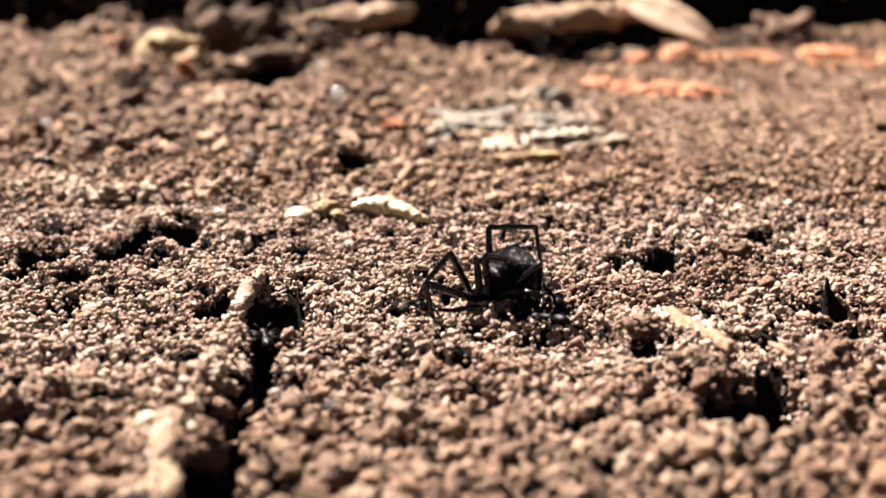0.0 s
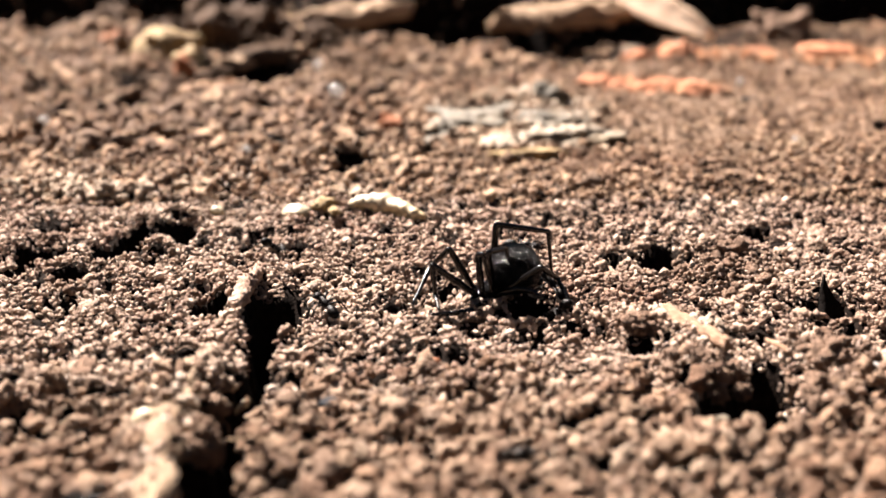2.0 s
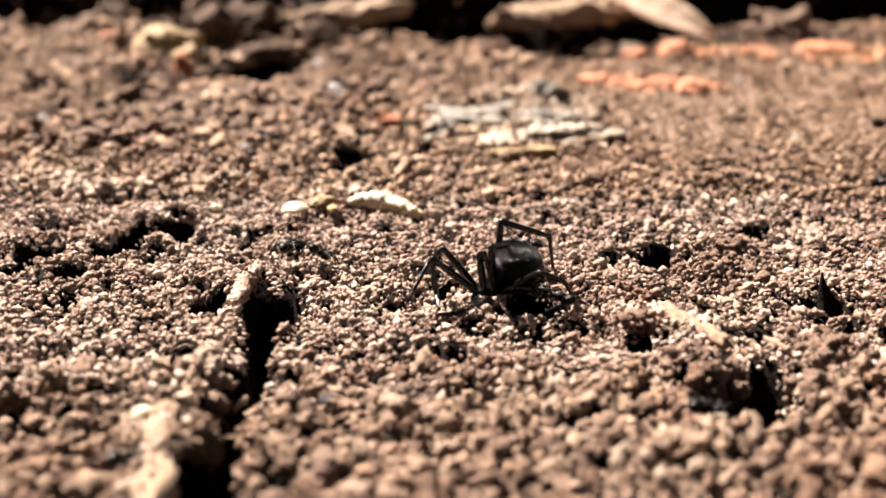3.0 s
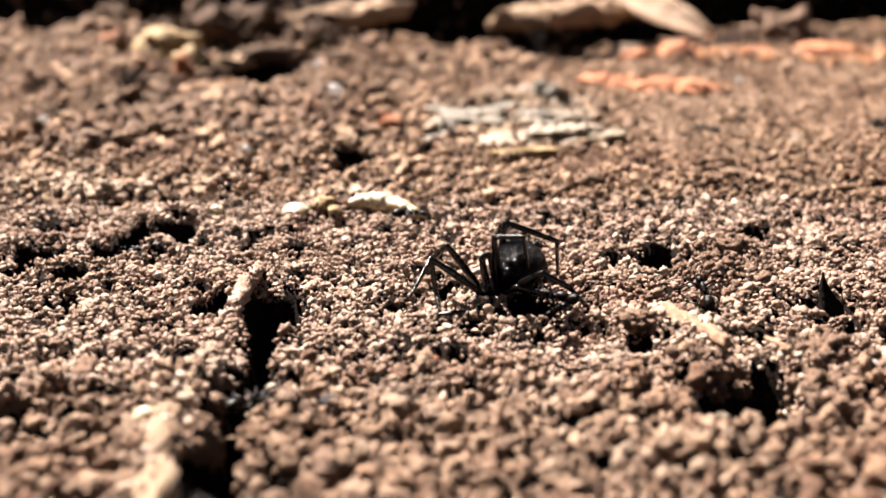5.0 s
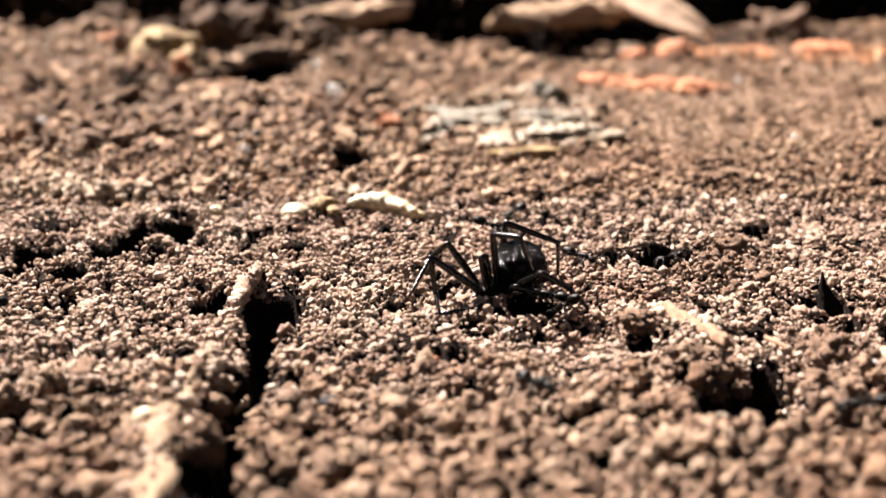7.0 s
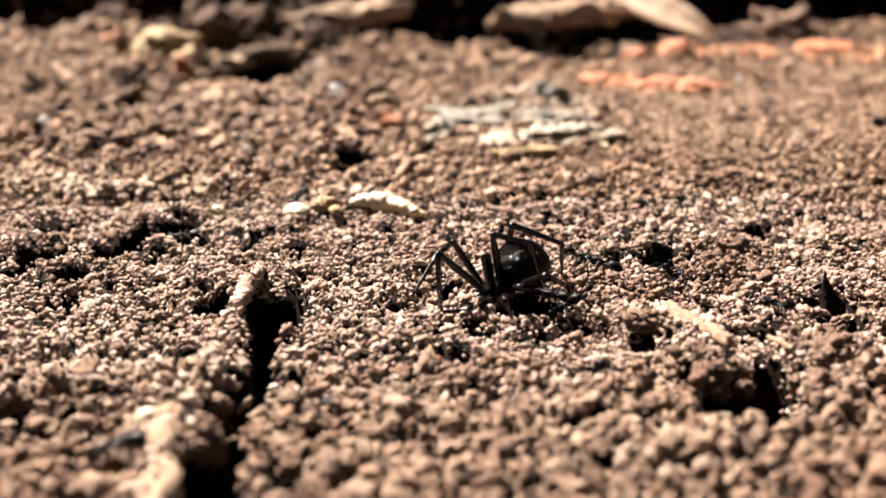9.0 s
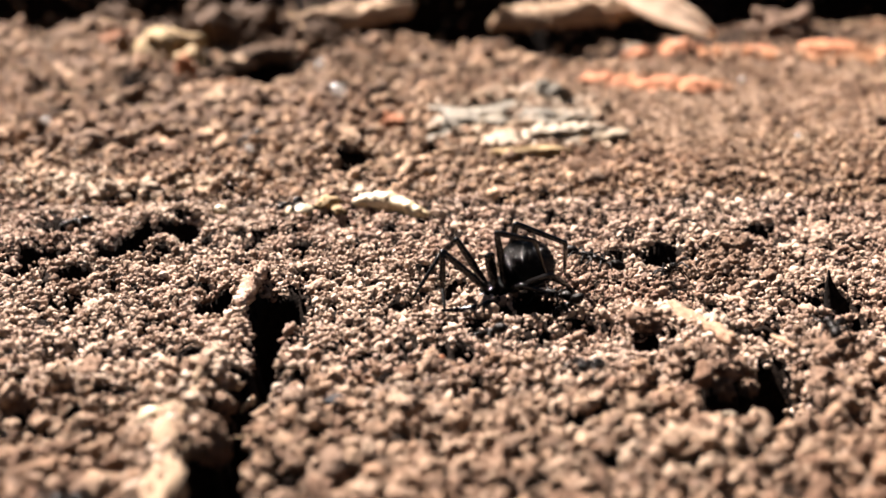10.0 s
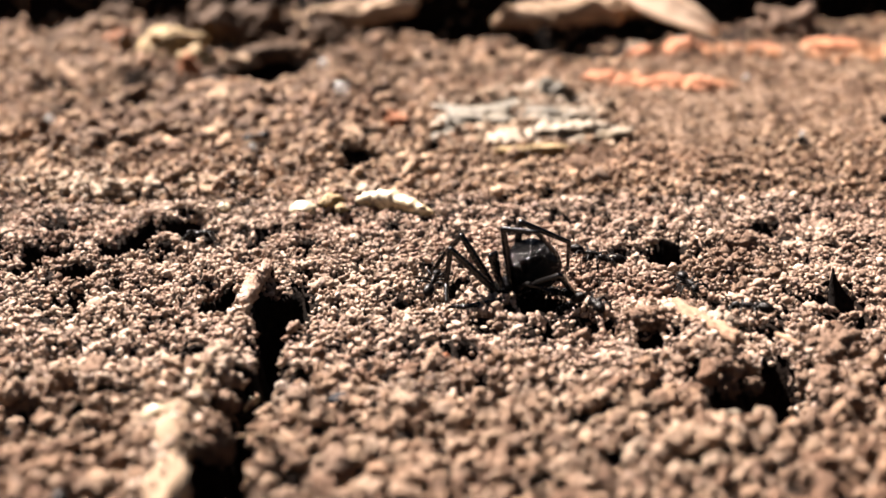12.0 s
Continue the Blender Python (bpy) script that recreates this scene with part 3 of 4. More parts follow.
def chip(length, width, thick, seed, bend=0.0):
    """A broken flake of bark or wood: a bowed board with ragged ends, in mm."""
    bm = bmesh.new()
    nx, ny = 22, 7
    top, bottom = [], []
    for i in range(nx + 1):
        u = i / nx * 2 - 1
        taper = max(0.10, 1 - abs(u) ** 3.0 * (0.75 + 0.3 * noise.noise(Vector((seed, u, 0)))))
        rt, rb = [], []
        for j in range(ny + 1):
            v = j / ny * 2 - 1
            x = u * length / 2 * (1 + 0.35 * noise.noise(Vector((seed, v * 2.5, 3 + (u > 0) * 5))) * abs(u))
            y = v * width / 2 * taper * (1 + 0.3 * noise.noise(Vector((u * 6, seed, v > 0)))) + width * 0.15 * noise.noise(Vector((u * 2, seed, 1)))
            z = bend * (1 - v * v) - bend * u * u + thick * 0.9 * noise.noise(Vector((u * 1.5, v * 5, seed))) + thick * 0.9 * noise.noise(Vector((u * 5, v * 9, seed + 4))) + thick * 0.5 * noise.noise(Vector((u * 14, v * 14, seed + 9)))
            rt.append(bm.verts.new(Vector((x, y, z + thick * (1 - 0.6 * abs(v) ** 4))) * MM))
            rb.append(bm.verts.new(Vector((x, y, z)) * MM))
        top.append(rt)
        bottom.append(rb)
    for i in range(nx):
        for j in range(ny):
            bm.faces.new((top[i][j], top[i + 1][j], top[i + 1][j + 1], top[i][j + 1]))
            bm.faces.new((bottom[i][j], bottom[i][j + 1], bottom[i + 1][j + 1], bottom[i + 1][j]))
        for j in (0, ny):
            bm.faces.new((top[i][j], bottom[i][j], bottom[i + 1][j], top[i + 1][j]))
    for i in (0, nx):
        for j in range(ny):
            bm.faces.new((top[i][j], top[i][j + 1], bottom[i][j + 1], bottom[i][j]))
    bmesh.ops.recalc_face_normals(bm, faces=bm.faces)
    return bm


def blade(length, width, thick, curl):
    """A dry pointed leaf along +x with a fold at its midrib and curled edges, in mm."""
    bm = bmesh.new()
    nx, ny, sheets = 26, 8, []
    for lower in (0, 1):
        rows = []
        for i in range(nx + 1):
            u = i / nx
            half = width / 2 * max(0.03, math.sin(math.pi * min(1, u * 0.95 + 0.05)) ** 0.8) * (1 + 0.08 * noise.noise(Vector((u * 9, 3, 0))))
            row = []
            for j in range(ny + 1):
                v = j / ny * 2 - 1
                z = curl * (abs(v) ** 1.6) * 0.5 - curl * (2 * u - 1) ** 2 * 0.8 + 0.5 * noise.noise(Vector((u * 6, v * 2, 7))) - lower * thick
                row.append(bm.verts.new(Vector((u * length, v * half, z)) * MM))
            rows.append(row)
        sheets.append(rows)
    up, down = sheets
    for i in range(nx):
        for j in range(ny):
            bm.faces.new((up[i][j], up[i + 1][j], up[i + 1][j + 1], up[i][j + 1]))
            bm.faces.new((down[i][j], down[i][j + 1], down[i + 1][j + 1], down[i + 1][j]))
        for j in (0, ny):
            bm.faces.new((up[i][j], down[i][j], down[i + 1][j], up[i + 1][j]))
    for i in (0, nx):
        for j in range(ny):
            bm.faces.new((up[i][j], up[i][j + 1], down[i][j + 1], down[i][j]))
    bmesh.ops.recalc_face_normals(bm, faces=bm.faces)
    return bm


LITTER = "bark and leaf litter"
put("bark_chip", chip(39, 10, 2.4, 1, 1.5), PALEBARK, -29, 355, "pale weathered bark sliver lying over a dark hollow", "bark", LITTER, 6, 26, lean=-8, z=6.5)
put("bark_chip", chip(23, 4, 1.3, 2, 0.6), PALEBARK, -45, 339, "thin pale bark splinter on the soil", "bark", LITTER, 10, 22, lean=-8, z=4.0)
put("bark_chip", chip(40, 11, 2.6, 3, 2), PALEBARK, 35, 354, "broad brown bark flake over a dark hollow", "bark", LITTER, 4, 26, lean=-4, z=7.2)
leaf = part("dry_leaf", blade(30, 12, 0.5, 2.0), LEAF)
leaf.matrix_basis = pose(50 * MM, 350 * MM, 14.5 * MM, 0, 20, -24) @ pose(0, 0, 0, 30, 0, 0)
tagged(leaf, "curled pale dry leaf among the bark", "leaf", LITTER)
for k, (length, width, x, y, turn, tilt, z) in enumerate([(26, 9, -70, 350, 12, 58, 2.5), (18, 7, -59, 341, -16, 64, 1.5), (30, 8, -47, 339, 7, 60, 1.5), (24, 6.5, -27, 337, -3, 58, 0.5), (15, 5, -84, 346, 26, 50, 0.5), (17, 7, -66, 292, 18, 52, -2.5), (13, 5, -57, 303, -12, 48, -2.0), (22, 7, -13, 346, 5, 56, 0.0), (20, 6, -36, 351, -12, 66, 4.0)]):
    put("bark_chip", chip(length, width, 2.0, 21 + k, 1.2), BARK, x, y, "dark brown bark flake tilted among the litter", "bark", LITTER, turn, tilt, lean=(-8, 10, -4, 6, 0, 8, -10, 4, 12)[k], z=z)
put("bark_stub", lump((3.2, 3, 3), 78, 0.5, 4, 1.6), PALEBARK, -57, 356, "pale bark knob on the litter", "bark", LITTER, z=3.5)
put("brick_fragment", lump((4, 3.5, 3), 79, 0.5, 4, 1.6), BRICK, -93, 350, "reddish brown brick lump beside the bark", "brick fragment", "orange brick fragments", sink=1.0)
put("brick_fragment", lump((2.2, 2.0, 3.6), 80, 0.5, 4, 1.6), BRICK, -63, 297, "reddish brown upright crumb beside a pit", "brick fragment", "orange brick fragments", z=-1.0)
put("bark_stub", lump((3.4, 3, 5), 66, 0.5, 4, 1.6), BARK, 53, 347, "short brown bark stub beside the dry leaf", "bark", LITTER, sink=1.0)
put("bark_lump", lump((9, 7, 8), 61, 0.5, 4, 1.6), BARK, -8, 375, "rough brown bark lump in the hollow", "bark", LITTER)
put("bark_lump", lump((8, 6, 9), 62, 0.5, 4, 1.6), BARK, 6, 377, "rough brown bark lump in the hollow", "bark", LITTER)
put("bark_lump", lump((11, 8, 14), 63, 0.5, 4, 1.6), BARK, -106, 396, "rough brown bark lump in the hollow", "bark", LITTER)
put("bark_lump", lump((6, 6, 14), 64, 0.5, 4, 1.6), BARK, -76, 390, "reddish brown bark lump in the hollow", "bark", LITTER)
put("bark_lump", lump((9, 7, 8), 65, 0.5, 4, 1.6), CLOD, 98, 354, "grey brown lump by the hollow", "bark", LITTER, sink=4.5)
put("bark_lump", lump((4, 3.5, 4.5), 67, 0.5, 4, 1.6), BARK, -63.5, 337, "rough brown bark lump behind the ochre clod", "bark", LITTER, sink=1.0)
put("bark_chip", chip(21, 7, 1.4, 8, 1.5), BARK, -46, 321, "dark bark flake overhanging a pit in the soil", "bark", LITTER, 12, 34, lean=-6, z=1.2)
put("bark_chip", chip(22, 6, 1.2, 10, 1), BARK, -43, 331, "thin dark bark flake lying over another flake", "bark", LITTER, 4, 26, lean=-10, z=1.8)
put("bark_chip", chip(14, 4, 1.2, 9, 1), PALEBARK, -54, 317, "small pale bark flake at the pit's edge", "bark", LITTER, 14, 20, lean=-4, z=-0.6)
for k, (x, y, r) in enumerate([(53, 338, 2.8), (64, 334, 4.0)]):
    put("pale_stone", lump((r, r * 0.8, r * 0.7), 68 + k, 0.4, 3, 1.6), CHALK, x, y, "small pinkish pale stone by the leaf litter", "stone", sink=0.5)

put("ochre_clod", lump((9.5, 6, 6.0), 3, 0.5, 4), OCHRE, -72, 320, "yellowish ochre soil clod with rough edges", "clod", sink=2.0)
for k, (x, y, sx, sy, sz, turn) in enumerate([(11.8, 213.5, 4.6, 4.6, 2.3, 5), (17.8, 217, 3.4, 3.5, 1.9, -5), (25.6, 218, 6.6, 4.4, 2.1, -6), (2.5, 226, 4.6, 4.0, 1.3, 0), (6.0, 240, 7.2, 8.0, 1.8, 10), (22, 240, 6.4, 7.0, 1.6, -8), (14, 251, 6, 6.5, 1.5, 20), (32, 234, 4.6, 5.0, 1.2, 0)]):
    put("pale_stone", lump((sx, sy, sz), 5 + k, 0.65, 4, 1.7), CHALK if y < 220 else PALE, x, y, "flat whitish stone with crumbled edge flush with the soil" if y < 220 else "flat pale grey stone with crumbled edge in the soil", "stone", "pale flat stones", turn, sink=0.2 if y < 220 else 0.7)
put("grey_stone", lump((4.2, 3.4, 4.2), 77, 0.35, 4, 1.6), PALE, 23.5, 268, "grey angular stone over a dark gap in the soil", "stone", turn=10, sink=0.5)
put("ochre_clod", lump((6.5, 1.6, 0.9), 74, 0.5, 4, 2.2), OCHRE, 16, 205, "thin yellowish crust before the flat pale stones", "clod", turn=8)
put("ochre_clod", lump((4, 3.5, 3.5), 4, 0.45, 3), OCHRE, -65, 313, "small yellowish ochre soil clod", "clod", z=-1.5)
for i, (x, y, sx, sy, sz) in enumerate([(42, 279, 6, 5, 2.0), (49.5, 276.5, 7, 5.5, 2.2), (58, 274, 6, 4.5, 2.0), (36, 282, 4, 4, 1.8), (-20, 280, 3.4, 2.8, 3.0), (-10.2, 237, 2.8, 2.2, 2.6), (86, 335, 10, 6, 2.5), (106, 330, 9, 6, 2.5), (54, 333, 4.5, 4, 3.2), (63, 322, 5, 4, 3)]):
    put("brick_fragment", lump((sx, sy, sz), 10 + i, 0.45, 4, 1.7), BRICK, x, y, "crumbled orange brick fragment sunk in the soil", "brick fragment", "orange brick fragments", i * 23 % 40 - 20, sink=sz * 0.6)
for i, (x, y, sx, sy, sz) in enumerate([(-20.6, 168.6, 2.0, 1.3, 0.9), (-32.5, 171.0, 1.1, 0.8, 0.7)]):
    put("shell_fragment", lump((sx, sy * 1.1, sz * 1.05), 21 + i, 0.3, 3, 1.6), SHELL, x, y, "bleached white shell fragment on the soil", "shell", "shell fragments", -18 - i * 7, 14, -0.4)
# a curved, ribbed shell with its thin end sunk in yellowish crust
SHELL_LINE = [(-13.2, 171.6, 0.3, 0.45), (-12.0, 171.4, 0.6, 1.0), (-10.2, 170.8, 0.9, 1.25), (-7.7, 169.4, 1.0, 1.3), (-5.4, 167.4, 0.8, 1.1), (-3.6, 165.8, 0.5, 0.75), (-2.0, 165.0, 0.3, 0.25)]
shell_n = np.linspace(0, len(SHELL_LINE) - 1, 60)
hx, hy, hz, hr = (np.interp(shell_n, range(len(SHELL_LINE)), [p[k] for p in SHELL_LINE]) for k in range(4))
hr = hr * (1 + 0.07 * np.sin(shell_n * 9) + 0.15 * vnoise(shell_n * 2, shell_n, 1.0, 75))
put("shell_fragment", tube([(x + 8, y - 169, z) for x, y, z in zip(hx, hy, hz)], list(hr), 16, 0.25, 4), SHELL, -8, 169, "curved ribbed bleached shell half sunk in the soil", "shell", "shell fragments", z=float(np.median(height(hx, hy))) + 0.1)
for k, (x, y, sx) in enumerate([(-2.6, 163.6, 1.8), (-16.8, 170.6, 1.9), (-15.2, 168.6, 1.2)]):
    put("ochre_clod", lump((sx, sx * 0.7, sx * 0.45), 101 + k, 0.5, 3, 2.0), OCHRE, x, y, "small yellowish crust beside the bleached shell", "clod", turn=k * 50, sink=-0.2)
put("pebble", lump((1.25, 1.1, 1.15), 25, 0.15, 3), SHELL, -25.4, 96.6, "rounded pale cream pebble by the root", "pebble", sink=-0.7)

put("pebble", lump((1.3, 1.0, 0.7), 26, 0.3, 3), SLATE, -9.9, 105.0, "dark grey smooth pebble among soil crumbs", "pebble", sink=-0.1)
put("brick_fragment", lump((0.7, 0.5, 0.5), 27, 0.4, 3), BRICK, -0.7, 112.3, "tiny orange brick crumb on the soil", "brick fragment", "orange brick fragments", sink=-0.3)
put("straw", tube([(0, 0, 0), (0.6, 1.2, 0.5), (0.5, 2.6, 0.3)], [0.12, 0.2, 0.1], 8, 0.3), STRAW, -18.9, 104.5, "short pale straw splinter in the furrow", "straw", z=-1.2)

put("shell_fragment", chip(1.9, 0.45, 0.25, 31, 0.5), SHELL, -18.7, 105.6, "small curved white shell flake in the furrow", "shell", "shell fragments", 58, 20, z=-1.2)

# clods beside the burrows
for i, (x, y, sx, sy, sz) in enumerate([(25.2, 109.6, 1.5, 1.3, 1.1), (28.8, 111.6, 1.4, 1.2, 1.1), (21.0, 122.2, 2.2, 1.4, 1.1), (38.6, 113.0, 2.4, 1.9, 1.5), (37.6, 150.4, 2.2, 1.5, 1.7), (31.5, 146.5, 1.8, 1.4, 1.2), (31.2, 139.5, 1.9, 1.5, 1.1), (34.0, 134.5, 1.6, 1.3, 1.0), (36.2, 106.8, 1.3, 1.8, 1.5), (-29.0, 133.6, 1.5, 1.0, 1.1), (-20.0, 93.2, 1.5, 1.6, 2.0), (-21.5, 104.5, 1.3, 1.3, 1.3)]):
    put("soil_clod", lump((sx, sy, sz * 1.1), 30 + i, 0.6, 4, 2.6), CLOD, x, y, "dark lumpy soil clod at a burrow's edge", "clod", "dark soil clods", i * 31 % 60, sink=sz * 0.55)

for i, (x, y, r, z) in enumerate([(26.4, 107.2, 1.1, -1.2), (29.4, 108.8, 0.8, -1.6), (25.2, 108.0, 0.9, -0.8)]):
    put("soil_clod", lump((r * 1.1, r, r), 90 + i, 0.6, 4, 2.4), CLOD, x, y, "dark brown soil clod sticking out over a burrow", "clod", "dark soil clods", i * 47 % 60, z=z)
for i, (x, y) in enumerate([(25.2, 98.9), (27.6, 99.0)]):
    put("pebble", lump((0.65, 0.5, 0.45), 97 + i, 0.4, 3), CHALK, x, y, "small pale pebble on a burrow's rim", "pebble", sink=-0.2, z=0.3)

# rounded lumps among the foreground crumbs
lump_rng = random.Random(81)
for i in range(70):
    y = lump_rng.uniform(82, 107)
    x, r = lump_rng.uniform(-0.37, 0.37) * y, lump_rng.uniform(0.6, 1.25)
    if dug(x, y) < 0.4 and along(np.array([x]), np.array([y]), RIDGE)[0][0] > 2:
        put("soil_lump", lump((r, r * lump_rng.uniform(0.7, 1.0), r * lump_rng.uniform(0.6, 0.85)), 120 + i, 0.55, 3, 2.2), LUMP, x, y, "rounded brown soil lump among smaller crumbs", "soil lump", "brown soil lumps", lump_rng.uniform(0, 360), sink=0.1 * r)

# the crusted root along the furrow
ROOT_LINE = [(-22.5, 109, 0.3), (-22.9, 106, 0.7), (-23.3, 103, 1.1), (-23.4, 100, 1.3), (-23.4, 97.5, 1.0), (-23.2, 95, 1.15), (-22.7, 91.5, 1.3), (-22.1, 87, 1.3), (-21.6, 81, 1.2)]
root_n = np.linspace(0, len(ROOT_LINE) - 1, 44)
rx, ry, rr = (np.interp(root_n, range(len(ROOT_LINE)), [p[k] for p in ROOT_LINE]) for k in range(3))
rz = np.convolve(np.pad(height(rx, ry), 4, "edge"), np.ones(9) / 9, "valid")
put("root", tube([(x - rx[0], y - ry[0], z - rz[0] + 0.25) for x, y, z in zip(rx, ry, rz)], list(rr * (1 + 0.35 * vnoise(rx * 3, ry, 1.3, 61))), 20, 0.9), ROOT,
    rx[0], ry[0], "soil-crusted pale brown root beside a dark furrow", "root", sink=surface_z(rx[0], ry[0]) - rz[0])
twig_n = np.linspace(0, 1, 50)
put("twig", tube([(-0.1 * u + 0.12 * math.sin(9 * u), -17.6 * u, 1.1 * min(1, 1.3 * u)) for u in twig_n], list(np.interp(twig_n, [0, 0.15, 0.5, 0.85, 1], [0.4, 0.75, 0.85, 0.8, 0.5]) * (1 + 0.3 * vnoise(twig_n * 30, twig_n, 1.0, 72))), 18, 0.9), TWIG,
    -22.4, 143.4, "bleached pale twig half buried along the furrow", "twig", z=0.55)
put("straw", tube([(0, 0, 0), (2.4, -0.5, 0.4), (5.2, -0.7, 0.35), (7.8, -0.7, 0)], [0.05, 0.055, 0.05, 0.035], 6), PALEBARK, -18.0, 93.9, "thin dry straw fibre across the furrow", "straw", z=1.2)
# added spike, near-black in place of a dark hole and its shadow
put("shade_spike", tube([(0, 0, -2.0), (0.1, 0, 0.2), (-0.15, 0.2, 1.8), (-0.5, 0.3, 3.4), (-0.62, 0.35, 4.6)], [1.9, 1.5, 0.72, 0.34, 0.1], 12, 1.0, 5), SPIKE, 44.4, 131.4, "added near-black spike standing in for a shadowed hole at a small pit", "stem", z=-1.2)
put("straw", chip(11.5, 1.8, 0.8, 12, 0.3), STRAW, 27.0, 120.8, "pale flattened straw piece crusted with soil", "straw", turn=-64, lean=0, tilt=-6, z=0.75)
put("straw", tube([(0, 0, 0.6), (1.0, -2.4, 0.7), (2.0, -5.0, 0.5)], [0.22, 0.3, 0.18], 8, 0.3), STRAW, 33.6, 116.9, "short pale straw piece beside a burrow", "straw", sink=-0.7)
for i, (x, y, r) in enumerate([(-22.2, 257, 1.5), (69.3, 281, 0.8), (42.4, 184, 0.5), (64.2, 216, 0.6), (-77, 233, 1.1), (43.4, 112.2, 0.5), (-30.5, 301, 1.2), (-33.2, 204, 0.8)]):
    put("quartz_grain", lump((r, r * 0.8, r), 50 + i, 0.3, 2), QUARTZ, x, y, "glinting clear quartz grain on the soil", "quartz grain", "quartz grains", i * 40, sink=-r * 1.2)


# ---- spider ----
def limb(length, r0, r1, swell=0.0, sides=9):
    """A jointed limb piece along +x from the origin, in mm."""
    pts, rad = [], []
    for d, k in ((-0.75, 0.3), (-0.5, 0.75), (0, 1.0)):
        pts.append((r0 * d, 0, 0))
        rad.append(r0 * k)
    for i in range(1, 6):
        u = i / 6
        pts.append((length * u, 0, 0))
        rad.append((r0 + (r1 - r0) * u) * (1 + swell * math.sin(math.pi * u)))
    for d, k in ((0, 1.0), (0.5, 0.75), (0.75, 0.3)):
        pts.append((length + r1 * d, 0, 0))
        rad.append(r1 * k)
    return tube(pts, rad, sides)


def ball(size, rings=20, bumps=0.02, seed=0, freq=2.0, fine=0.0):
    bm = bmesh.new()
    bmesh.ops.create_uvsphere(bm, u_segments=int(rings * 1.4), v_segments=rings, radius=1)
    for v in bm.verts:
        p = v.co.copy()
        p *= 1 + bumps * noise.noise(p * freq + Vector((seed, 0, 0))) + fine * noise.noise(p * freq * 3.2 + Vector((0, seed, 0)))
        v.co = Vector((p.x * size[0], p.y * size[1], p.z * size[2])) * MM
    return bm


def aim(a, b):
    """A pose at a (mm) whose x axis points at b."""
    a, b = Vector(a), Vector(b)
    return Matrix.Translation(a * MM) @ (b - a).to_track_quat("X", "Z").to_matrix().to_4x4()


SPIDER_WAY = [(0, 7.53, 132.5, -0.39, 0, 0), (1.5, 7.95, 132.5, -0.26, 0, 0), (3, 8.47, 132.5, -0.21, 0, 0), (6, 8.82, 132.5, -0.12, 0, 0), (9, 8.94, 132.5, -0.01, 0, 0), (12, 9.37, 132.5, -0.3, 0, 0)]
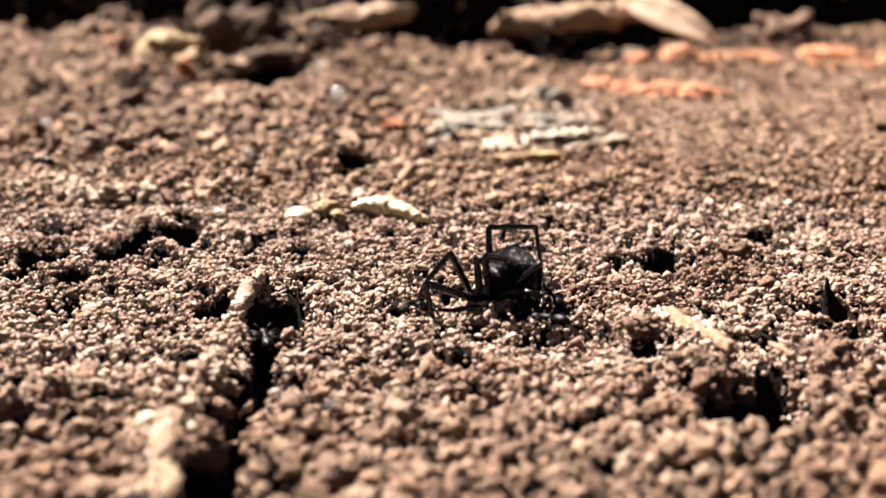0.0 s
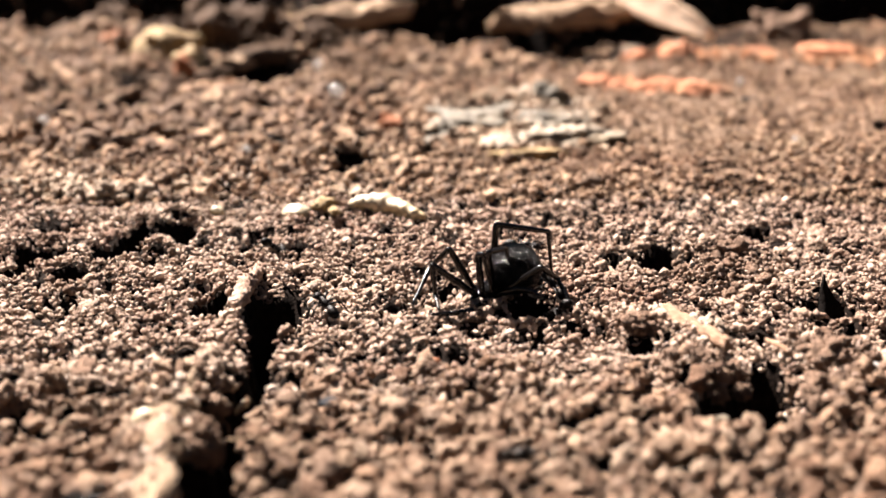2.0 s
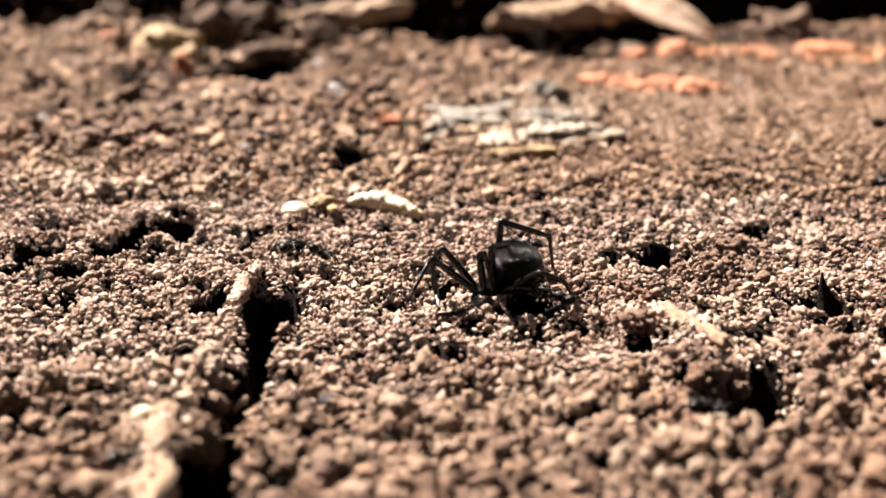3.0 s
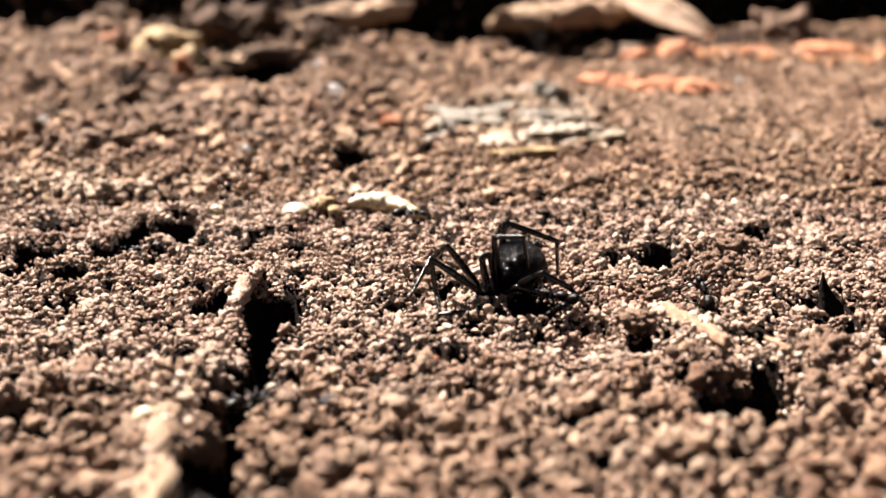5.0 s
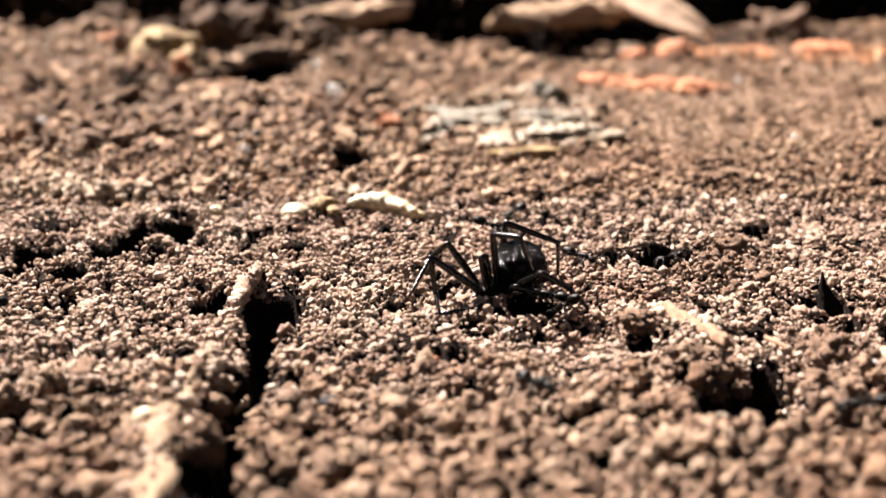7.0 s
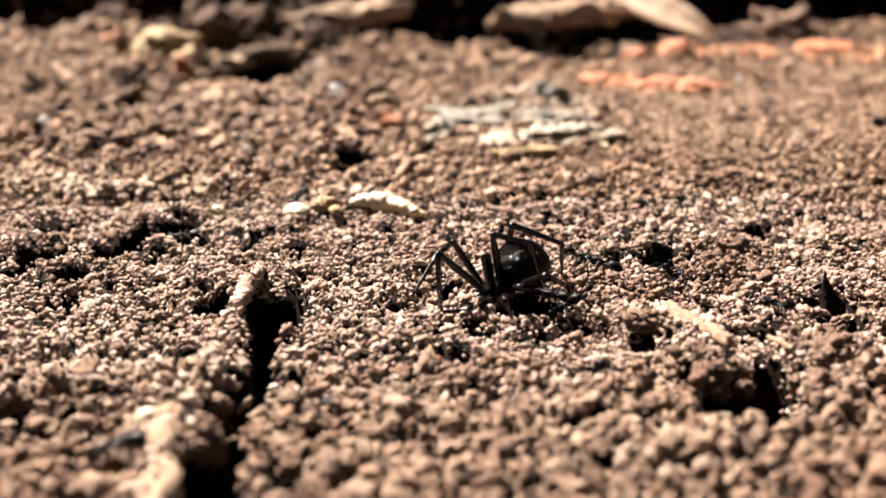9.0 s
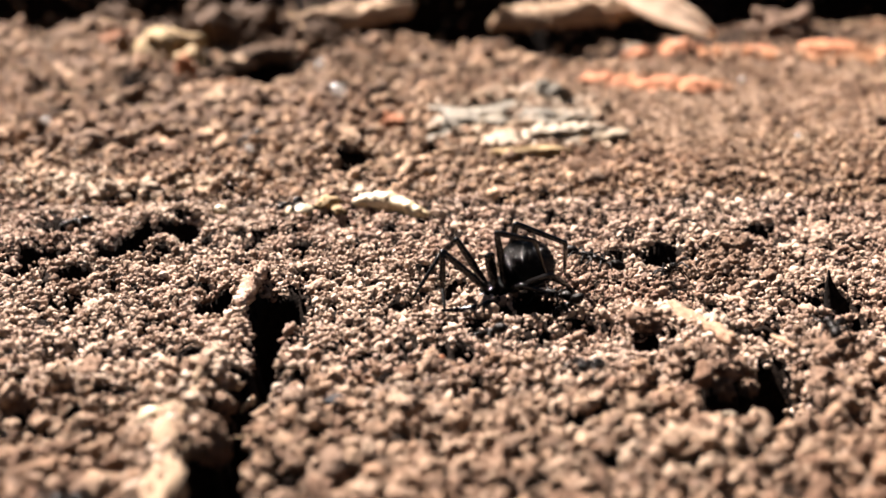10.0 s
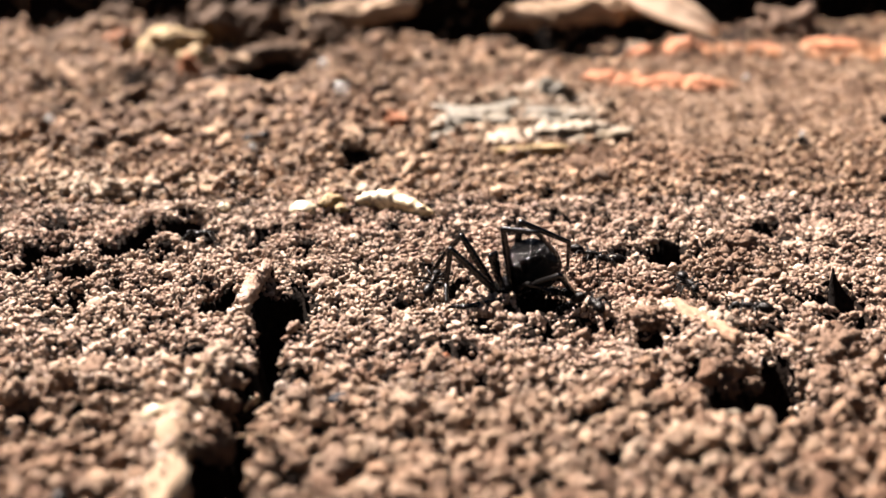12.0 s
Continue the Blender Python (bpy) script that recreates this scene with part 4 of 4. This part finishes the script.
# the hip of each leg and then, time by time, its knee, ankle and foot in the spider's space, in millimetres
LEGS = [
    ((-4.2, -1.5, 1.5), [(0, (-9.5, -5.6, 4.8), (-8.7, -5.1, 0.7), (-8.6, -4.0, -1.9)), (1.5, (-8.9, -5.2, 6.0), (-8.6, -3.2, 2.3), (-8.2, -5.8, 1.2)), (3, (-9.2, -4.3, 6.4), (-8.8, -4.0, 2.1), (-8.4, -6.6, 1.2)), (6, (-10.0, -3.1, 6.0), (-9.3, -3.3, 1.8), (-8.8, -5.8, 0.5)), (9, (-9.4, -3.4, 6.6), (-9.2, -4.2, 2.4), (-8.9, -6.6, 0.9)), (12, (-9.1, -3.0, 6.9), (-9.6, -2.9, 2.7), (-9.6, -5.4, 1.4))]),
    ((-4.5, 0.3, 1.9), [(0, (-6.7, -2.6, 7.3), (-9.5, -2.6, 3.8), (-10.9, 1.2, -0.6)), (1.5, (-6.7, -2.6, 7.2), (-9.0, -0.2, 4.3), (-10.9, -5.1, 1.5)), (3, (-7.9, -2.1, 6.8), (-9.6, 1.2, 4.3), (-12.0, -2.9, 0.8)), (6, (-7.9, -1.5, 7.1), (-9.9, 1.5, 4.6), (-12.2, -3.2, 1.6)), (9, (-7.6, -1.5, 7.3), (-9.5, 1.6, 4.7), (-12.2, -2.5, 1.3)), (12, (-7.8, -0.0, 7.5), (-9.6, 2.9, 4.7), (-12.5, 4.9, -0.1))]),
    ((-3.0, -2.8, 0.8), [(0, (-4.5, -5.8, 1.9), (-6.5, -4.9, 1.3), (-8.7, -4.4, 1.2)), (3, (-4.8, -5.9, 0.8), (-6.9, -6.8, 0.8), (-8.7, -8.0, 1.1)), (6, (-4.8, -5.8, 0.8), (-7.0, -6.6, 0.9), (-8.8, -5.5, 0.3)), (9, (-5.0, -5.7, 0.9), (-7.0, -5.0, 0.3), (-8.7, -6.4, 0.7)), (12, (-5.5, -5.2, 1.2), (-7.6, -6.2, 1.2), (-9.3, -4.8, 0.7))]),
    ((-3.4, -2.0, 2.2), [(0, (-3.8, -3.5, 7.1), (-3.2, -4.4, 7.2), (-2.2, -2.9, 2.5)), (1.5, (-3.9, -3.8, 7.0), (-3.4, -4.7, 7.3), (-2.3, -3.3, 2.5)), (3, (-4.0, -4.2, 6.8), (-3.5, -5.0, 7.3), (-2.4, -3.7, 2.5)), (6, (-4.2, -4.7, 6.5), (-3.5, -3.8, 6.5), (-2.7, -1.4, 2.1)), (9, (-4.3, -4.7, 6.5), (-3.7, -3.8, 6.4), (-2.9, -1.5, 2.0)), (12, (-4.7, -4.5, 6.5), (-4.1, -3.6, 6.6), (-3.4, -1.2, 2.2))]),
    ((-2.2, -1.5, 2.3), [(0, (-3.0, -5.9, 8.0), (-0.5, -2.8, 6.7), (0.3, -0.8, 1.8)), (1.5, (-2.9, -6.1, 7.8), (-0.8, -2.6, 7.1), (0.5, -0.8, 2.3)), (3, (-2.8, -5.8, 8.1), (-0.8, -2.1, 7.4), (0.9, -0.6, 2.7)), (6, (-2.8, -4.0, 9.1), (-1.0, -7.6, 10.1), (1.2, -5.4, 5.8)), (9, (-3.3, -4.2, 8.9), (0.7, -3.8, 7.8), (2.2, -2.8, 2.9)), (12, (-3.3, -3.2, 9.2), (0.4, -5.3, 9.4), (2.8, -2.3, 5.8))]),
    ((-2.0, 1.2, 2.0), [(0, (-2.3, 1.9, 9.0), (3.4, 5.1, 8.1), (4.8, 5.7, -1.3)), (1.5, (-1.9, 0.9, 9.0), (4.3, 2.7, 8.0), (5.5, 7.7, -0.1)), (3, (-1.3, 1.5, 9.0), (4.4, 3.6, 6.6), (5.7, 9.9, -0.5)), (6, (-1.3, 1.0, 9.0), (4.8, 1.3, 6.5), (5.6, 8.2, -0.1)), (9, (-0.9, -0.1, 8.9), (4.9, 1.2, 6.2), (5.7, 8.3, -0.2)), (12, (-1.1, 0.5, 9.0), (4.5, 2.1, 6.1), (5.2, 9.1, -0.4))]),
    ((-1.4, -1.9, 1.6), [(0, (3.3, -3.5, 6.3), (3.5, -1.4, 3.4), (3.5, -6.1, 2.5)), (1.5, (3.1, -4.5, 5.9), (4.9, -2.2, 3.9), (5.7, -6.6, 2.5)), (3, (2.6, -6.0, 5.3), (5.6, -4.7, 3.7), (7.7, -3.1, -0.2)), (6, (2.4, -6.2, 5.3), (5.4, -6.1, 3.4), (8.8, -6.1, 0.1)), (9, (2.4, -6.4, 4.9), (4.8, -4.5, 3.1), (7.8, -4.1, -0.6)), (12, (2.8, -6.3, 4.8), (4.5, -4.5, 2.2), (6.6, -2.2, -1.4))]),
    ((-1.2, -2.0, 1.8), [(0, (0.8, -3.4, 3.1), (2.3, -4.5, 3.3), (3.2, -4.6, 2.7)), (3, (0.5, -3.9, 2.9), (1.9, -3.0, 2.2), (2.9, -3.5, 1.9)), (6, (-0.3, -4.3, 3.0), (1.5, -4.1, 2.5), (2.5, -3.9, 2.0)), (9, (-0.3, -4.4, 2.9), (1.4, -4.0, 2.3), (2.3, -4.6, 2.2)), (12, (-0.5, -4.3, 3.1), (1.1, -3.7, 2.4), (2.0, -4.4, 2.2))]),
]


def leg_places(hip, rows):
    """Joint places every half second, with the lengths of the pieces held."""
    hip = Vector(hip)
    first = [hip] + [Vector(p) for p in rows[0][1:]]
    lengths = [(b - a).length for a, b in zip(first, first[1:])]
    out, times = [], [r[0] for r in rows]
    for k in range(25):
        t = k * 0.5
        i = max(j for j in range(len(times) - 1) if times[j] <= t) if t < times[-1] else len(times) - 2
        u = min(1, (t - times[i]) / (times[i + 1] - times[i]))
        u = u * u * (3 - 2 * u)
        joints = [hip]
        for j in range(3):
            p = Vector(rows[i][j + 1]).lerp(Vector(rows[i + 1][j + 1]), u)
            joints.append(joints[-1] + (p - joints[-1]).normalized() * lengths[j])
        out.append((t, joints))
    return lengths, out


def build_spider():
    spider = tagged(new("spider"), "glossy black spider with crooked legs beset by ants", "spider")
    a = part("abdomen", ball((3.25, 3.1, 2.95), 56, 0.06, 3, 2.2, 0.05), SPIDER, spider, "shiny black bulbous abdomen")
    a.matrix_basis = pose(0.3 * MM, 0, 4.04 * MM, 0, 12, 0)
    s = part("spinnerets", lump((0.5, 0.45, 0.4), 4, 0.2, 2), LEGM, a)
    s.matrix_basis = pose(3.1 * MM, 0, -0.9 * MM, 0, 90, 0)
    c = part("cephalothorax", ball((2.0, 1.6, 1.2), 18, 0.08, 5), SPIDER, spider, "flat black front body")
    c.matrix_basis = pose(-2.6 * MM, -0.5 * MM, 1.6 * MM, 0, -16, 0)
    p = part("pedicel", limb(1.4, 0.4, 0.45), LEGM, spider)
    p.matrix_basis = aim((-1.7, -0.2, 1.9), (-0.9, 0, 2.5))
    for k, (dx, dy) in enumerate([(-1.50, 0.28), (-1.50, -0.28), (-1.32, 0.62), (-1.32, -0.62)]):
        e = part("eye", ball((0.13, 0.13, 0.13), 8, 0), EYE, c)
        e.matrix_basis = pose(dx * MM, dy * MM, 0.5 * MM)
    for side in (1, -1):
        f = part("fang", limb(1.0, 0.32, 0.12), LEGM, spider)
        f.matrix_basis = aim((-4.0, -0.5 + 0.35 * side, 1.2), (-4.4, -0.5 + 0.3 * side, 0.3))
        f = part("palp", limb(1.7, 0.2, 0.22, 0.3), LEGM, spider)
        f.matrix_basis = aim((-3.9, -0.5 + 0.8 * side, 1.3), (-5.2, -0.5 + 1.0 * side, 0.6))
    rig = []
    for hip, rows in LEGS:
        (l1, l2, l3), places = leg_places(hip, rows)
        leg = part("leg", limb(l1, 0.40, 0.34, 0.2), LEGM, spider)
        shin = part("shin", limb(l2, 0.34, 0.28, 0.1), LEGM, leg)
        foot = part("foot", limb(l3, 0.29, 0.16, 0.05), LEGM, leg)
        j = places[0][1]
        leg.matrix_basis = aim(j[0], j[1])
        shin.matrix_basis = aim(j[0], j[1]).inverted() @ aim(j[1], j[2])
        foot.matrix_basis = aim(j[0], j[1]).inverted() @ aim(j[2], j[3])
        rig.append((leg, shin, foot, places))
    return spider, rig


spider, spider_rig = build_spider()


# ---- ants ----
def grown(bm):
    bmesh.ops.scale(bm, vec=(1.15, 1.15, 1.15), verts=bm.verts)
    return bm


def build_ant():
    """A slender dark ant, 5 mm long, head along +x, feet on the ground at the origin."""
    ant = tagged(new("ant"), "small slender blackish ant on the soil", "ant", "ants round the spider")
    up, k = 0.95, 1.15 * MM
    for name, size, x, z, tilt in (("head", (0.52, 0.44, 0.36), 1.55, up + 0.05, 12), ("thorax", (0.82, 0.30, 0.34), 0.35, up + 0.12, -4), ("petiole", (0.20, 0.15, 0.24), -0.62, up - 0.02, 0), ("gaster", (0.86, 0.56, 0.52), -1.5, up + 0.08, -10)):
        o = part(name, grown(ball(size, 12, 0.05, x)), ANTM, ant)
        o.matrix_basis = pose(x * k, 0, z * k, 0, tilt, 0)
    for s in (1, -1):
        o = part("antenna", grown(tube([(0, 0, 0), (0.45, 0.42 * s, 0.42), (0.85, 0.62 * s, 0.40), (1.35, 0.62 * s, -0.05)], [0.06, 0.055, 0.05, 0.045], 6)), ANTM, ant)
        o.matrix_basis = pose(1.9 * k, 0.2 * s * k, (up + 0.12) * k)
        o = part("jaw", grown(tube([(0, 0, 0), (0.25, 0.02 * s, -0.08), (0.42, -0.12 * s, -0.1)], [0.09, 0.07, 0.03], 6)), ANTM, ant)
        o.matrix_basis = pose(1.98 * k, 0.18 * s * k, (up - 0.1) * k)
    for s in (1, -1):
        for x, reach in ((0.75, 0.9), (0.35, 0.1), (-0.1, -1.0)):
            o = part("leg", grown(tube([(0, 0, 0), (reach * 0.25, 0.35 * s, 0.25), (reach * 0.7, 0.95 * s, 0.42), (reach * 1.1, 1.45 * s, -0.3), (reach * 1.5, 1.75 * s, -up + 0.12)], [0.11, 0.12, 0.10, 0.075, 0.045], 6)), ANTM, ant)
            o.matrix_basis = pose(x * k, 0.2 * s * k, (up - 0.05) * k)
    return ant


# each ant's way: seconds, x, y in millimetres, heading in degrees (0 along +x), height over the soil
ANT_WAYS = [
    [(0, 11.9, 134.5, 150, 0.0), (1, 12.4, 137.5, 150, 0.0), (2, 12.6, 135.0, 150, 0.0), (2.5, 12.5, 134.0, 150, 0.0), (6, 12.9, 133.5, 150, 0.0), (12, 12.7, 133.3, 150, 0.0)],
    [(0, 11.6, 123.7, 140, 0.0), (1, 12.0, 124.5, 140, 0.0), (2, 13.4, 126.3, 140, 0.0), (2.5, 13.7, 126.2, 140, 0.0), (6, 14.3, 125.5, 140, 0.0), (9, 14.1, 125.6, 140, 0.0), (12, 13.9, 126.6, 140, 0.0)],
    [(0, -18.9, 121.2, 104, 0.0), (0.2, -19.3, 125.6, 110, 0.0), (0.4, -24.0, 128.9, 128, 0.0), (0.8, -25.3, 129.4, 140, 0.0), (1.2, -27.3, 131.6, 104, 0.0), (1.6, -26.8, 135.4, 73, 0.0), (2, -21.8, 149.5, 62, 0.0), (2.4, -20.2, 148.1, 23, 0.0), (2.8, -20.3, 150.1, 28, 0.0), (3.2, -19.0, 148.7, 173, 0.0), (4.8, -36.9, 152.0, 177, 0.0), (5.7, -42.9, 150.1, 234, 0.0), (6, -44.6, 141.5, 264, 0.0), (6.3, -44.5, 135.2, 258, 0.0), (6.6, -47.0, 130.0, 238, 0.0), (7.2, -51.5, 124.0, 213, 0.0), (12, -64.6, 118.6, 202, 0.0)],
    [(0, -2.5, 129.5, -98, 0.0), (0.4, -3.0, 126.3, -85, 0.0), (0.8, -2.2, 126.3, -136, 0.0), (1.2, -4.2, 125.1, -160, 0.0), (1.6, -5.6, 125.1, -197, 0.0), (2, -12.9, 127.9, -237, 0.0), (2.4, -16.2, 141.3, -261, 0.0), (2.8, -15.3, 143.1, -294, 0.0), (3.2, -14.9, 144.1, -284, 0.0), (4.8, -9.5, 164.2, -335, 0.4), (4.9, -6.2, 163.4, -345, 0.4), (5, -4.0, 161.6, -355, 0.4), (5.1, -1.7, 159.8, -375, 0.4), (5.2, 1.6, 156.4, -375, 0.4), (5.4, 3.9, 156.8, -365, 0.4), (5.6, 6.4, 155.2, -365, 0.4), (7.2, 6.6, 155.0, -365, 0.0), (7.6, 3.5, 158.0, -220, 0.0), (8.8, -20.7, 179.1, -139, 0.0), (9.2, -21.7, 174.1, -97, 0.0), (10, -22.0, 168.4, -126, 0.0), (11, -30.3, 162.4, -136, 0.0), (11.2, -31.7, 158.9, -103, 0.0), (12, -32.3, 153.4, -97, 0.0)],
    [(0, -22.2, 80.8, 114, 0.0), (0.5, -26.4, 90.4, 166, 0.0), (1, -26.9, 82.0, 265, 0.0), (2, -27.1, 82.7, 88, 0.0), (2.5, -26.8, 87.7, 77, 0.0), (3, -25.5, 89.3, 70, 0.0), (3.2, -23.2, 97.6, 62, 0.0), (4.8, -18.4, 102.9, 51, 0.0), (5.1, -17.3, 104.7, 39, 0.0), (5.4, -8.6, 110.7, 28, 0.0), (5.7, -6.1, 110.7, -5, 0.0), (6, -0.9, 110.1, 6, 0.0), (6.3, 3.4, 111.8, -3, 0.0), (6.6, 8.3, 109.7, -56, 0.0), (6.9, 8.9, 103.8, -85, 0.0), (7.2, 9.0, 101.9, 14, 0.0), (8.8, 17.6, 106.0, 70, 0.0), (9.2, 12.6, 111.7, 134, 0.0), (9.6, 8.7, 115.0, 137, 0.0), (10, 5.1, 118.7, 128, 0.0), (10.4, 2.2, 123.4, 140, 0.0), (10.8, -2.0, 124.6, 127, 0.0), (11.2, -2.7, 130.1, 88, 0.0), (12, -1.7, 133.7, 74, 0.0)],
    [(0, -13.5, 82.5, 120, 0.0), (0.5, -18.2, 90.6, 123, 0.0), (0.8, -18.9, 90.9, 287, 0.0), (1.2, -15.1, 80.4, 270, 0.0), (8.4, -18.8, 79.3, 135, 0.0), (9, -26.4, 91.4, 166, 0.0), (9.6, -28.4, 81.6, 260, 0.0), (12, -28.7, 78.2, 266, 0.0)],
    [(0, -3.5, 80.0, 29, 0.0), (1.5, 3.1, 83.7, 42, 0.0), (2, 7.4, 89.7, 52, 0.0), (2.5, 16.8, 101.4, 37, 0.0), (2.8, 22.4, 101.1, 8, 0.0), (3.2, 26.8, 102.9, 72, 0.0), (4.8, 31.4, 129.2, 85, 0.0), (5.1, 29.3, 132.0, 109, 0.0), (5.4, 28.3, 138.0, 111, 0.0), (5.7, 26.4, 139.5, 137, 0.0), (6, 21.2, 144.7, 129, 0.0), (6.3, 18.4, 149.2, 96, 0.0), (6.6, 20.6, 149.7, -15, 0.0), (6.9, 27.9, 146.7, -23, 0.0), (7.2, 32.7, 144.6, -93, 0.0), (8.8, 27.4, 138.2, -138, 0.0), (9.6, 26.4, 138.9, -90, 0.0), (10.4, 27.4, 135.6, -74, 0.0), (12, 27.8, 133.8, -76, 0.0)],
    [(0, 85.1, 157.3, -139, 0.0), (7.8, 73.2, 146.9, -146, 0.0), (8.8, 42.6, 128.9, -151, 0.0), (9.2, 31.0, 123.5, -155, 0.0), (9.6, 20.6, 118.4, -134, 0.0), (10, 13.4, 105.4, -123, 0.0), (10.4, 9.6, 101.5, -16, 0.0), (10.8, 18.3, 104.0, 60, 0.0), (11.2, 20.1, 119.3, 94, 0.0), (11.6, 17.1, 121.9, 118, 0.0), (12, 16.2, 126.8, 100, 0.0)],
    [(0, 80.3, 134.3, -172, 0.0), (9.6, 60.6, 131.4, -192, 0.0), (10.4, 51.0, 140.4, -238, 0.0), (10.8, 48.5, 150.7, -262, 0.0), (11, 47.8, 163.6, -273, 0.0), (11.2, 49.5, 169.6, -287, 0.0), (12, 60.3, 203.4, -288, 0.0)],
    [(0, 72.5, 119.9, 168, 0.0), (8.8, 59.1, 122.8, 183, 0.0), (9.6, 41.5, 118.1, 200, 0.0), (10, 39.2, 115.4, 24, 0.0), (10.4, 42.9, 118.7, 48, 0.0), (10.8, 42.1, 118.6, 159, 0.0), (11.2, 36.4, 121.3, 150, 0.0), (12, 32.8, 123.9, 143, 0.0)],
    [(0, 172.0, 279.9, -148, 0.0), (4.2, 118.4, 246.6, -147, 0.0), (5.2, 72.5, 216.5, -143, 0.0), (5.6, 57.0, 199.6, -134, 0.0), (6, 43.3, 186.1, -138, 0.0), (6.4, 27.1, 172.4, -142, 0.0), (6.8, 15.8, 164.8, -173, 0.0), (7.2, 5.7, 169.9, -173, 0.0), (8.8, -32.0, 158.8, -163, 0.0), (9.2, -37.7, 156.6, -169, 0.0), (9.6, -42.7, 156.6, -199, 0.0), (10, -50.3, 161.0, -199, 0.0), (10.4, -58.6, 162.1, -188, 0.0), (11, -67.2, 163.6, -185, 0.0), (12, -74.4, 163.6, -180, 0.0)],
    [(0, 70.0, 126.7, 113, 0.0), (2.2, 63.8, 141.4, 100, 0.0), (2.8, 62.8, 166.3, 82, 0.0), (3, 70.1, 189.2, 93, 0.0), (4.8, 59.3, 223.9, 131, 0.0), (5.2, 40.3, 223.7, 164, 0.0), (5.6, 23.4, 234.1, 160, 0.0), (6.4, 3.8, 237.2, 167, 0.0), (7.2, -8.9, 241.6, 126, 0.0), (8.8, -29.0, 283.0, 137, 0.0), (10, -45.5, 275.6, 183, 0.0), (12, -53.8, 281.7, 144, 0.0)],
    [(0, 17.8, 227.5, 5, 0.0), (0.4, 33.6, 228.9, 6, 0.0), (0.8, 54.5, 231.1, 15, 0.0), (1.2, 69.2, 238.3, 2, 0.0), (1.6, 62.2, 231.4, 101, 0.0), (2, 65.5, 257.5, 63, 0.0), (2.4, 83.9, 274.2, 47, 0.0), (3.2, 111.5, 307.3, 37, 0.0), (5, 154.7, 327.0, 12, 0.0), (12, 163.8, 318.6, -43, 0.0)],
    [(0, 53.2, 84.2, 170, 0.0), (6, 49.6, 89.3, 170, 0.0), (7, 37.9, 98.5, 170, 0.0), (7.2, 34.4, 101.7, 170, 0.0), (8, 24.2, 121.5, 170, 0.0), (8.8, 19.4, 141.7, 170, 0.0), (12, 19.3, 143.6, 170, 0.0)],
    [(0, -28.7, 221.8, 200, 0.0), (1, -29.7, 216.7, 200, 0.0), (2.5, -29.3, 212.5, 200, 0.0), (3, -30.4, 211.5, 200, 0.0), (5, -32.3, 212.4, 200, 0.0), (6, -33.3, 211.5, 200, 0.0), (9, -34.2, 212.1, 200, 0.0), (12, -33.1, 207.5, 200, 0.0)],
    [(0, 10.6, 148.8, -20, 0.0), (5.9, 10.6, 148.8, -20, 0.0), (6.3, 15.0, 148.5, -40, 0.0), (6.6, 16.6, 144.7, -60, 0.0), (7.2, 17.7, 142.6, -30, 0.0), (8.8, 16.9, 143.4, -30, 0.0), (12, 17.2, 143.0, -30, 0.0)],
    [(0, -67.8, 199.5, 172, 0.0), (1, -72.6, 200.2, 154, 0.0), (1.5, -75.6, 203.3, 142, 0.0), (2.2, -86.0, 210.9, 162, 0.0), (12, -99.1, 211.0, 180, 0.0)],
]
first_ant = build_ant()
ants = [first_ant] + [copy_thing(first_ant, pose(0, 0, 0)) for _ in ANT_WAYS[1:]]


def ant_rows(way):
    """A row every fifth of a second along the way, following the soil."""
    times, ts = [r[0] for r in way], np.arange(61) * 0.2
    x, y, h, lift = (np.interp(ts, times, [r[i] for r in way]) for i in (1, 2, 3, 4))
    h = np.radians(h)
    for k in range(1, 61):  # no ant spins on the spot
        h[k] = h[k - 1] + max(-1.0, min(1.0, h[k] - h[k - 1]))
    d = np.array([-1.3, -0.4, 0.4, 1.3])[:, None]
    fx, fy = x + d * np.cos(h), y + d * np.sin(h)
    zs = np.maximum(height(fx, fy) + np.where(fy < 177, 1.3 * lumps(fx, fy) - 0.35, 0.2), -1.5)  # floored so ants crossing pits stay in the camera's view
    pitch = np.clip(np.arctan2((zs[3] + zs[2] - zs[1] - zs[0]) / 2, 1.7), -0.7, 0.7)
    return [tuple(float(v) for v in r) for r in zip(ts, x, y, zs.mean(0) + 0.45 + lift, h, pitch)]


def motions():
    walk(spider, [(t, pose(x * MM, y * MM, z * MM, 0, ry, rz)) for t, x, y, z, ry, rz in SPIDER_WAY])
    for leg, shin, foot, places in spider_rig:
        walk(leg, [(t, aim(j[0], j[1])) for t, j in places])
        walk(shin, [(t, aim(j[0], j[1]).inverted() @ aim(j[1], j[2])) for t, j in places])
        walk(foot, [(t, aim(j[0], j[1]).inverted() @ aim(j[2], j[3])) for t, j in places])
    for k, (ant, way) in enumerate(zip(ants, ANT_WAYS)):
        rows = ant_rows(way)
        walk(ant, [(t, pose(x * MM, y * MM, z * MM) @ Euler((0, -p, h)).to_matrix().to_4x4()) for t, x, y, z, h, p in rows])
        legs = [o for o in ant.children if o.name.startswith("leg")]
        for i, leg in enumerate(legs):
            home = leg.matrix_basis.copy()
            swing = []
            for n, row in enumerate(rows):
                before = rows[max(n - 1, 0)]
                step = min(1.0, math.hypot(row[1] - before[1], row[2] - before[2]) / 1.0 + 0.15)
                swing.append((row[0], home @ pose(0, 0, 0, 0, 0, 16 * step * math.sin(n * 2.1 + i * math.pi + k))))
            walk(leg, swing)


motions()
